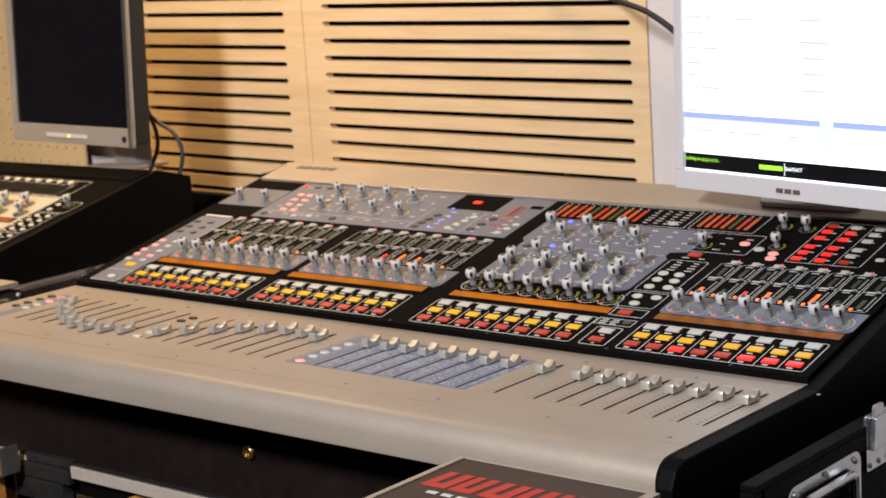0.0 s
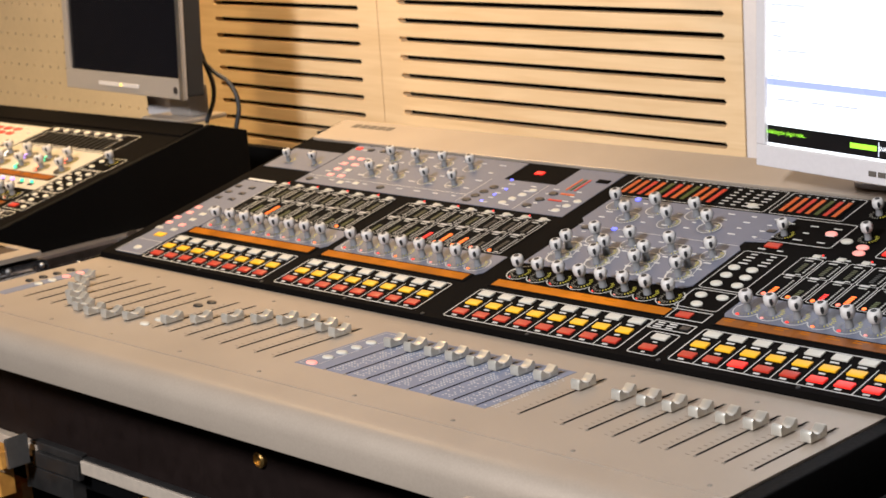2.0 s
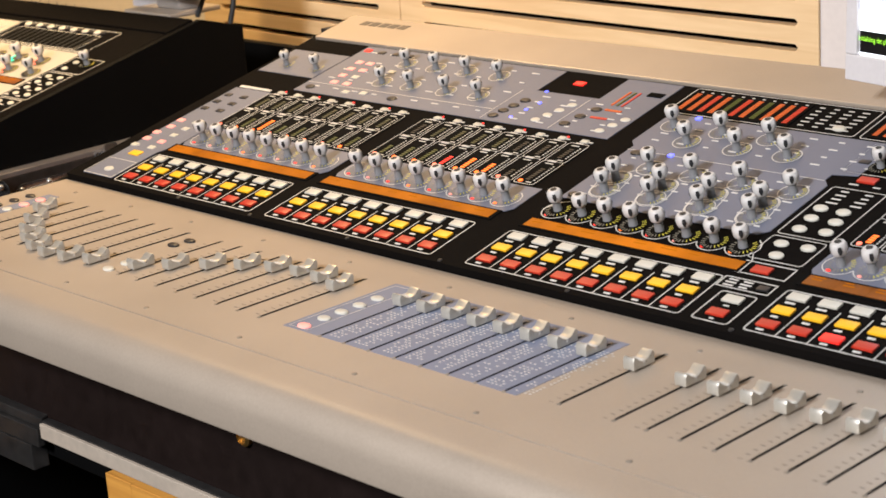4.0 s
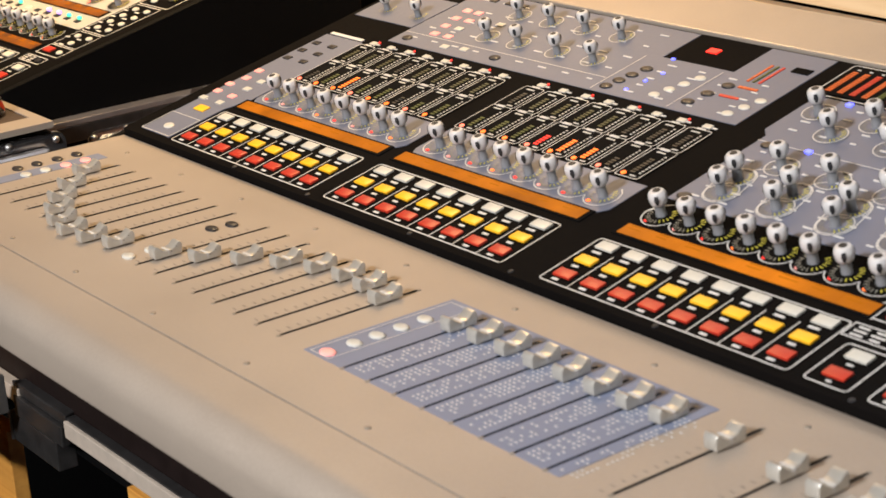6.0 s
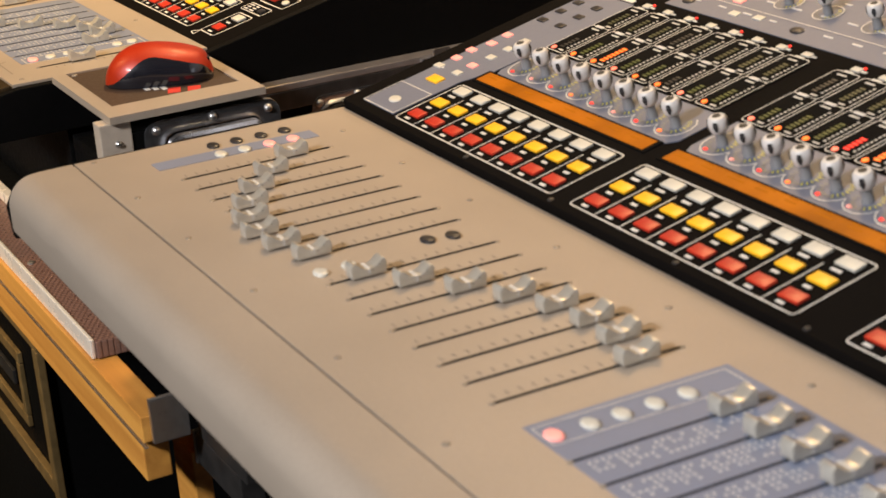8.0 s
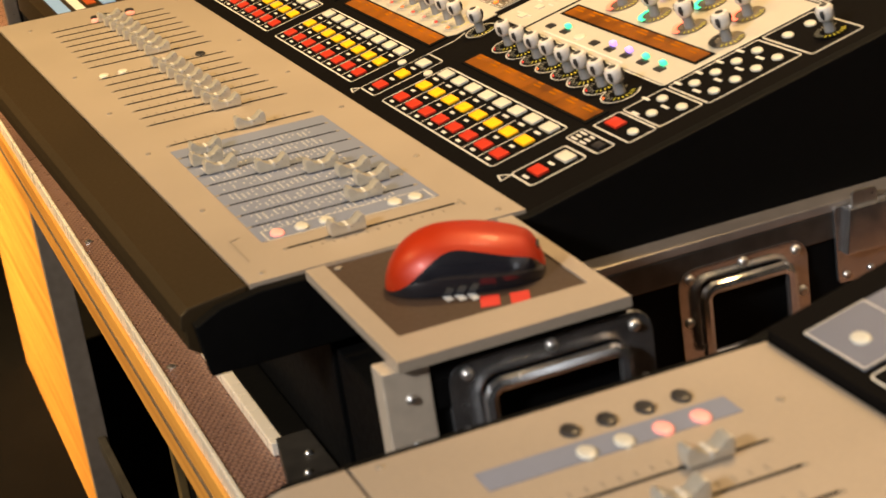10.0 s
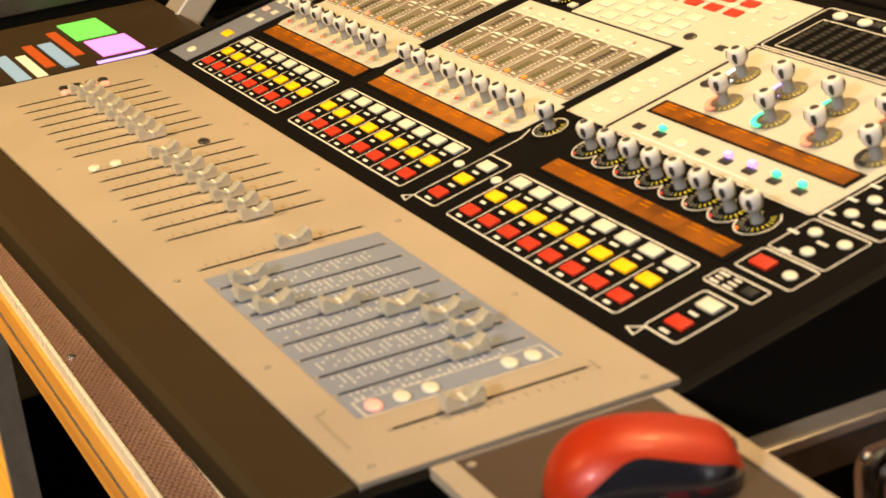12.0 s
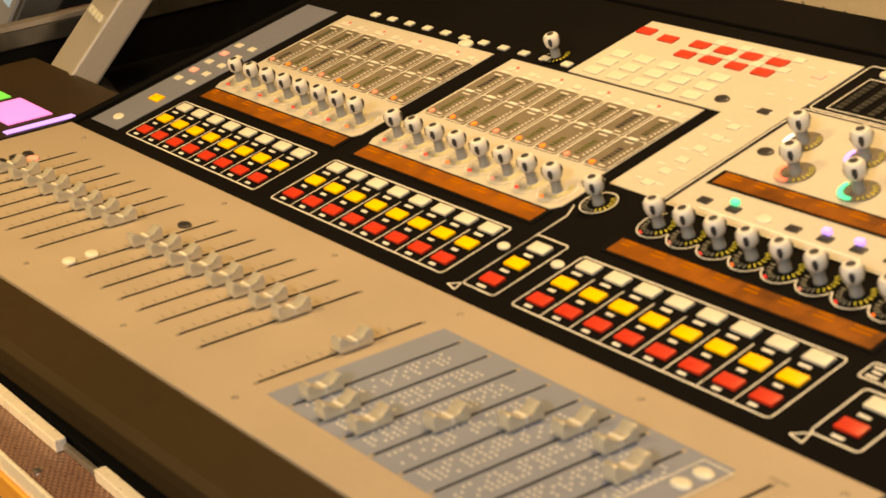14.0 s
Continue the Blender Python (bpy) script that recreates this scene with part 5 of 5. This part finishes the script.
for x, z in ((0.035, -0.184), (0.052, -0.184)):
    g = Geo()
    g.lathe([(0.003, 0), (0.0028, 0.0012), (0.0014, 0.0024)], 8)
    part("rivet", g, ALU, CASE1, WM @ Matrix.Translation((x, -0.19, z)), "", True)
g = Geo()
g.lathe([(0.0085, 0), (0.0085, 0.004), (0.006, 0.006), (0.006, 0.003), (0.002, 0.003)], 14)
part("cam_lock", g, BRASS, CASE1, WM @ Matrix.Translation((0.387, -0.1952, -0.127)) @ Matrix.Rotation(math.pi / 2, 4, "X"), "small brass cam lock", True)
side_wall(CASE1, 1.040, 1.052, -0.255, 0.52, -0.20, -0.040, 1, CASE)
handle(CASE1, 1.052, -0.205, -0.070, -0.140, -0.058)
latch(CASE1, 1.052, -0.035, -0.055)
rail("corner_post", (-0.135, 0.36, -0.075), (-0.112, 0.385, 0.070), RUBBER, CASE1)
TAB1 = thing("trestle_table", W(0.5, 0.1, -Z0 / K), "dark trestle table with plywood legs", "table", "tables")
rail("table_top", (0.02, -0.19, -0.232), (1.12, 0.52, -0.2125), CASE, TAB1)
rail("apron", (0.2205, -0.205, -0.2325), (1.06, -0.1905, -0.2130), PLY, TAB1, "orange plywood apron")
for x in (0.20, 1.08):
    rail("leg", (x - 0.02, -0.2045, -Z0 / K), (x + 0.02, -0.1905, -0.2130 if x < 1 else -0.2330), PLY, TAB1, "plywood leg")
    rail("leg", (x - 0.02, 0.46, -Z0 / K), (x + 0.02, 0.49, -0.2325), PLY, TAB1, "plywood leg")

# rack case on the floor in front
RACK = thing("rack_case", W(-0.65, -0.1, -Z0 / K), "black flight case with worn brassy edges under the table", "flight case", "flight cases")
rail("body", (-0.838, -0.214, -Z0 / K), (-0.452, 0.20, -0.292), CASE, RACK)
for lo, hi in (((-0.845, -0.222, -0.302), (-0.445, -0.2145, -0.284)), ((-0.845, -0.222, -0.78), (-0.828, -0.2145, -0.3025)), ((-0.462, -0.222, -0.78), (-0.445, -0.2145, -0.3025)), ((-0.845, -0.222, -0.460), (-0.462, -0.2145, -0.444))):
    rail("edge_profile", lo, hi, BRASS_DULL, RACK, "dull brassy edge profile")
for lo, hi in (((-0.76, -0.2195, -0.350), (-0.54, -0.2145, -0.338)), ((-0.76, -0.2195, -0.420), (-0.54, -0.2145, -0.408)), ((-0.76, -0.2195, -0.4075), (-0.748, -0.2145, -0.3505)), ((-0.552, -0.2195, -0.4075), (-0.54, -0.2145, -0.3505))):
    rail("handle_frame", lo, hi, BRASS_DULL, RACK)
rail("handle_grip", (-0.72, -0.2185, -0.388), (-0.58, -0.2145, -0.372), DARK_STEEL, RACK)


# ---- monitors ----
def monitor(name, corner, turn, w, h, bezel, chin, body, screen, label, lean, deep=0.020):
    """Flat monitor; corner is its lower left front corner."""
    ob = thing(name, W(*corner), label, "monitor", "monitors")
    m = Matrix.Translation(W(*corner)) @ Matrix.Rotation(math.radians(turn), 4, "Z") @ Matrix.Rotation(math.radians(-lean), 4, "X") @ Matrix.Scale(K, 4)
    g = Geo()
    d = deep
    for lo, hi in (((0, 0, 0), (w, d, chin)), ((0, 0, h - bezel), (w, d, h)), ((0, 0, chin), (bezel, d, h - bezel)), ((w - bezel, 0, chin), (w, d, h - bezel))):
        g.box(lo, hi)
    part("bezel", g, body, ob, m, "", False, 0.0015)
    g = Geo()
    g.box((bezel, 0.004, chin), (w - bezel, d, h - bezel))
    scr = part("screen", g, screen, ob, m)
    g = Geo()
    g.box((0.004, d + 0.0005, 0.004), (w - 0.002, 0.036, h - 0.004))
    g.box((w * 0.2, 0.036, h * 0.2), (w * 0.8, 0.055, h * 0.75))
    part("back_shell", g, RUBBER, ob, m, "black back shell", False, 0.003)
    return ob, m, scr


MA, MMA, SA = monitor("monitor", (-0.712, 0.346, 0.103), -3.3, 0.331, 0.272, 0.0135, 0.030, SILVER, SCREEN_OFF, "silver flat monitor with a black screen, switched off", 3, 0.0055)
g = Geo()
g.box((0.098, -0.0012, 0.010), (0.210, 0.0, 0.016))
part("button_bar", g, SILVER_L, MA, MMA, "", False, 0.0004)
g = Geo()
g.box((0.160, -0.0022, 0.011), (0.164, -0.0012, 0.015))
part("power_lamp", g, mat("power_lamp", (1.0, 0.7, 0.1), 0.4, 0, 0, 50, emit=1.5), MA, MMA)
g = Geo()
g.lathe([(0.0055, 0), (0.0052, 0.0008), (0.002, 0.0010)], 12)
part("badge", g, DARKBTN, MA, MMA @ Matrix.Translation((0.308, -0.0002, 0.013)) @ Matrix.Rotation(math.pi / 2, 4, "X"))
g = Geo()
g.box((0.3215, -0.003, 0.0), (0.331, -0.0005, 0.272))
part("side_trim", g, ALU, MA, MMA, "bright silver side trim", False, 0.001)
g = Geo()
g.box((-0.585, 0.405, 0.058), (-0.515, 0.420, 0.118))
part("neck", g, PLASTER, MA, WM, "off-white stand plate", False, 0.002)
g = Geo()
g.box((-0.535, 0.355, 0.0585), (-0.432, 0.440, 0.0655))
g.prism([(-0.500, 0.385), (-0.452, 0.385), (-0.438, 0.412), (-0.486, 0.412)], 0.0655, 0.112)
part("stand", g, SILVER, MA, WM, "silver stand foot", False, 0.003)

MB, MMB, SB = monitor("monitor", (0.650, 0.270, 0.104), -12.0, 0.372, 0.318, 0.0125, 0.022, SILVER_L, SCREEN_ON, "pale silver flat monitor showing a bright software page", 2)
UI = ((0.013, 0.0245, 0.348, 0.018, UI_BLACK), (0.013, 0.060, 0.332, 0.030, UI_GREY), (0.013, 0.0835, 0.200, 0.006, UI_BLUE), (0.232, 0.0835, 0.127, 0.006, UI_BLUE), (0.016, 0.064, 0.190, 0.015, SCREEN_ON), (0.235, 0.064, 0.12, 0.015, SCREEN_ON), (0.128, 0.0315, 0.034, 0.005, UI_GREEN), (0.1645, 0.0265, 0.0012, 0.014, UI_GREY))
for i, (x, z, w, h, m) in enumerate(UI):
    g = Geo()
    d = 0.0036 - 0.0003 * i
    g.box((x, d, z), (x + w, d + 0.0002, z + h))
    part("screen_field", g, m, SB, MMB)
g = Geo()
for x, z, w in ((0.018, 0.198, 0.03), (0.05, 0.198, 0.008), (0.018, 0.180, 0.028), (0.018, 0.163, 0.05), (0.018, 0.146, 0.024), (0.022, 0.132, 0.014), (0.028, 0.118, 0.008), (0.042, 0.118, 0.028), (0.018, 0.092, 0.016), (0.095, 0.196, 0.024), (0.185, 0.172, 0.04), (0.19, 0.155, 0.03), (0.19, 0.138, 0.03), (0.19, 0.12, 0.032), (0.185, 0.196, 0.03), (0.028, 0.069, 0.034), (0.075, 0.069, 0.02), (0.108, 0.069, 0.03), (0.17, 0.069, 0.015)):
    g.box((x, 0.0008, z), (x + w, 0.0011, z + 0.0022))
part("screen_text", g, mat("interface_text", (0.45, 0.48, 0.55), 0.4, 0, 0, 30, emit=0.6), SB, MMB, "grey bars of text")
def lettering(words, x, z, size, material, squeeze=1.0):
    curve = bpy.data.curves.new("words", "FONT")
    curve.body, curve.size = words, size
    tmp = bpy.data.objects.new("words", curve)
    scene.collection.objects.link(tmp)
    me = bpy.data.meshes.new_from_object(tmp.evaluated_get(bpy.context.evaluated_depsgraph_get()))
    g = Geo()
    g.v = [(x + v.co.x * squeeze, 0.0002, z + v.co.y) for v in me.vertices]
    g.f = [tuple(p.vertices) for p in me.polygons]
    bpy.data.objects.remove(tmp)
    bpy.data.curves.remove(curve)
    bpy.data.meshes.remove(me)
    part("screen_text", g, material, SB, MMB)


lettering("Initializing the plug-in racks...", 0.0145, 0.0348, 0.0062, UI_GREEN, 0.78)
lettering("SNAPSHOT", 0.1665, 0.0325, 0.0060, SCREEN_ON, 0.82)
g = Geo()
for i in range(3):
    g.box((0.155 + 0.012 * i, -0.0012, 0.0075), (0.164 + 0.012 * i, 0.0, 0.0125))
part("maker_mark", g, DARKINK, MB, MMB)
fr = panel_frame(0, 0, 0)
g = Geo()
g.prism(rrect(0.728, 0.330, 0.856, 0.378, 0.012), 0.0032, 0.0095)
part("stand", g, SILVER_L, MB, fr, "pale silver stand foot", False, 0.002)
g = Geo()
g.box((0.775, 0.335, 0.092), (0.815, 0.355, 0.20))
part("neck", g, SILVER_L, MB, WM, "", False, 0.002)


# ---- cables ----
def cable(name, pts, r, label):
    cu = bpy.data.curves.new(name, "CURVE")
    cu.dimensions, cu.bevel_depth, cu.bevel_resolution, cu.resolution_u = "3D", r * K, 2, 8
    sp = cu.splines.new("BEZIER")
    sp.bezier_points.add(len(pts) - 1)
    for b, p in zip(sp.bezier_points, pts):
        b.co = W(*p)
        b.handle_left_type = b.handle_right_type = "AUTO"
    cu.materials.append(RUBBER)
    tmp = bpy.data.objects.new(name, cu)
    scene.collection.objects.link(tmp)
    me = bpy.data.meshes.new_from_object(tmp.evaluated_get(bpy.context.evaluated_depsgraph_get()))
    bpy.data.objects.remove(tmp)
    ob = new(name, me)
    return tagged(ob, label, "cable", "monitor cables")


cable("cable", [(-0.430, 0.385, 0.20), (-0.424, 0.40, 0.15), (-0.420, 0.41, 0.10), (-0.432, 0.40, 0.055)], 0.0035, "black monitor cable hanging behind the screen")
cable("cable", [(-0.43, 0.385, 0.165), (-0.405, 0.40, 0.135), (-0.372, 0.405, 0.115), (-0.358, 0.405, 0.085), (-0.360, 0.398, 0.052)], 0.0035, "black monitor cable hanging behind the screen")
cable("cable", [(0.20, 0.600, 0.352), (0.34, 0.54, 0.335), (0.4546, 0.45, 0.3112), (0.510, 0.44, 0.295), (0.60, 0.42, 0.245), (0.70, 0.36, 0.215)], 0.004, "black cable running to the lit monitor")

# pegboard beyond the slotted panels
PB = thing("pegboard", WALL @ Vector((-1.7, 0.02, -0.4)), "beige perforated hardboard panel on the wall", "wall panel", kind="structure")
g = Geo()
x0, x1, z0, z1, st, hs = -2.30, -1.31, -0.25, 0.75, 0.0305, 0.0052
nx, nz = int((x1 - x0) / st), int((z1 - z0) / st)
for i in range(nx):
    g.box((x0 + st * i + hs, 0.0, z0), (x0 + st * (i + 1), 0.006, z0 + st * nz))
    for j in range(nz):
        g.box((x0 + st * i, 0.0, z0 + st * j + hs), (x0 + st * i + hs, 0.006, z0 + st * (j + 1)))
part("board", g, PEG, PB, WALL)
g = Geo()
g.box((x0, 0.012, z0), (x1, 0.02, z1))
part("backing", g, BOARD, PB, WALL)

# ---- touch screen and handsets beyond the second console ----
TS = thing("touch_screen", W(-1.33, -0.08, -0.066), "flat black touch screen with coloured blocks, lying in the case", "screen")
fr = flat_frame(0, 0, -0.035)
g = Geo()
g.prism(R(-1.54, -0.188, -1.266, 0.03), -0.031, 0.0)
part("housing", g, TAN_DARK, TS, fr, "", False, 0.002)
for x, y, w, h, m in ((-1.458, -0.066, 0.085, 0.042, UI_LEAF), (-1.366, -0.062, 0.075, 0.042, UI_PINK), (-1.307, -0.062, 0.010, 0.065, L_VIOLET), (-1.415, -0.100, 0.120, 0.010, UI_RED), (-1.375, -0.117, 0.115, 0.014, UI_SKY), (-1.385, -0.134, 0.105, 0.010, UI_RED), (-1.350, -0.149, 0.100, 0.010, UI_CREAM), (-1.355, -0.167, 0.120, 0.014, UI_SKY)):
    g = Geo()
    g.rect(x, y, w, h, 0.0, 0.001)
    part("screen_field", g, m, TS, fr)
for i, (x, y, z, a, sc) in enumerate(((-1.640, 0.03, -0.170, 58, 1.7), (-1.470, 0.085, -0.066, 48, 1.25))):
    ob = thing("intercom_unit", W(x, y, z), "silver-grey desk unit leaning on its foot", "intercom", "desk units beside the console")
    lift = 0.05 * sc * math.sin(math.radians(a))
    fr = Matrix.Translation(W(x, y, z + lift)) @ Matrix.Rotation(math.radians(-14), 4, "Z") @ Matrix.Rotation(math.radians(a), 4, "X") @ Matrix.Scale(K * sc, 4)
    g = Geo()
    g.box((-0.035, -0.05, 0.0), (0.035, 0.11, 0.022))
    part("body", g, SILVER if i else RUBBER, ob, fr, "", False, 0.003)
    g = Geo()
    g.box((-0.026, 0.03, 0.022), (0.026, 0.095, 0.0235))
    part("face", g, GREY, ob, fr)
    g = Geo()
    g.box((-0.010, 0.055, 0.0235), (0.012, 0.075, 0.0242))
    part("label_plate", g, UI_SKY, ob, fr)
    for j in range(4):
        child("button", BTN["small_white"], ob, fr @ Matrix.Translation((-0.02 + 0.013 * j, 0.012, 0.022)))
    g = Geo()
    g.box((-0.03, -0.045, -0.05), (0.03, -0.03, 0.0))
    part("foot", g, RUBBER, ob, fr)


# the second console stands a little askew on its case
C2.matrix_basis = Matrix.Translation(C2.location + Vector((0, -0.0009, -0.002))) @ Matrix.Rotation(math.radians(0.42), 4, "Z") @ Matrix.Rotation(math.radians(-0.27), 4, "Y")
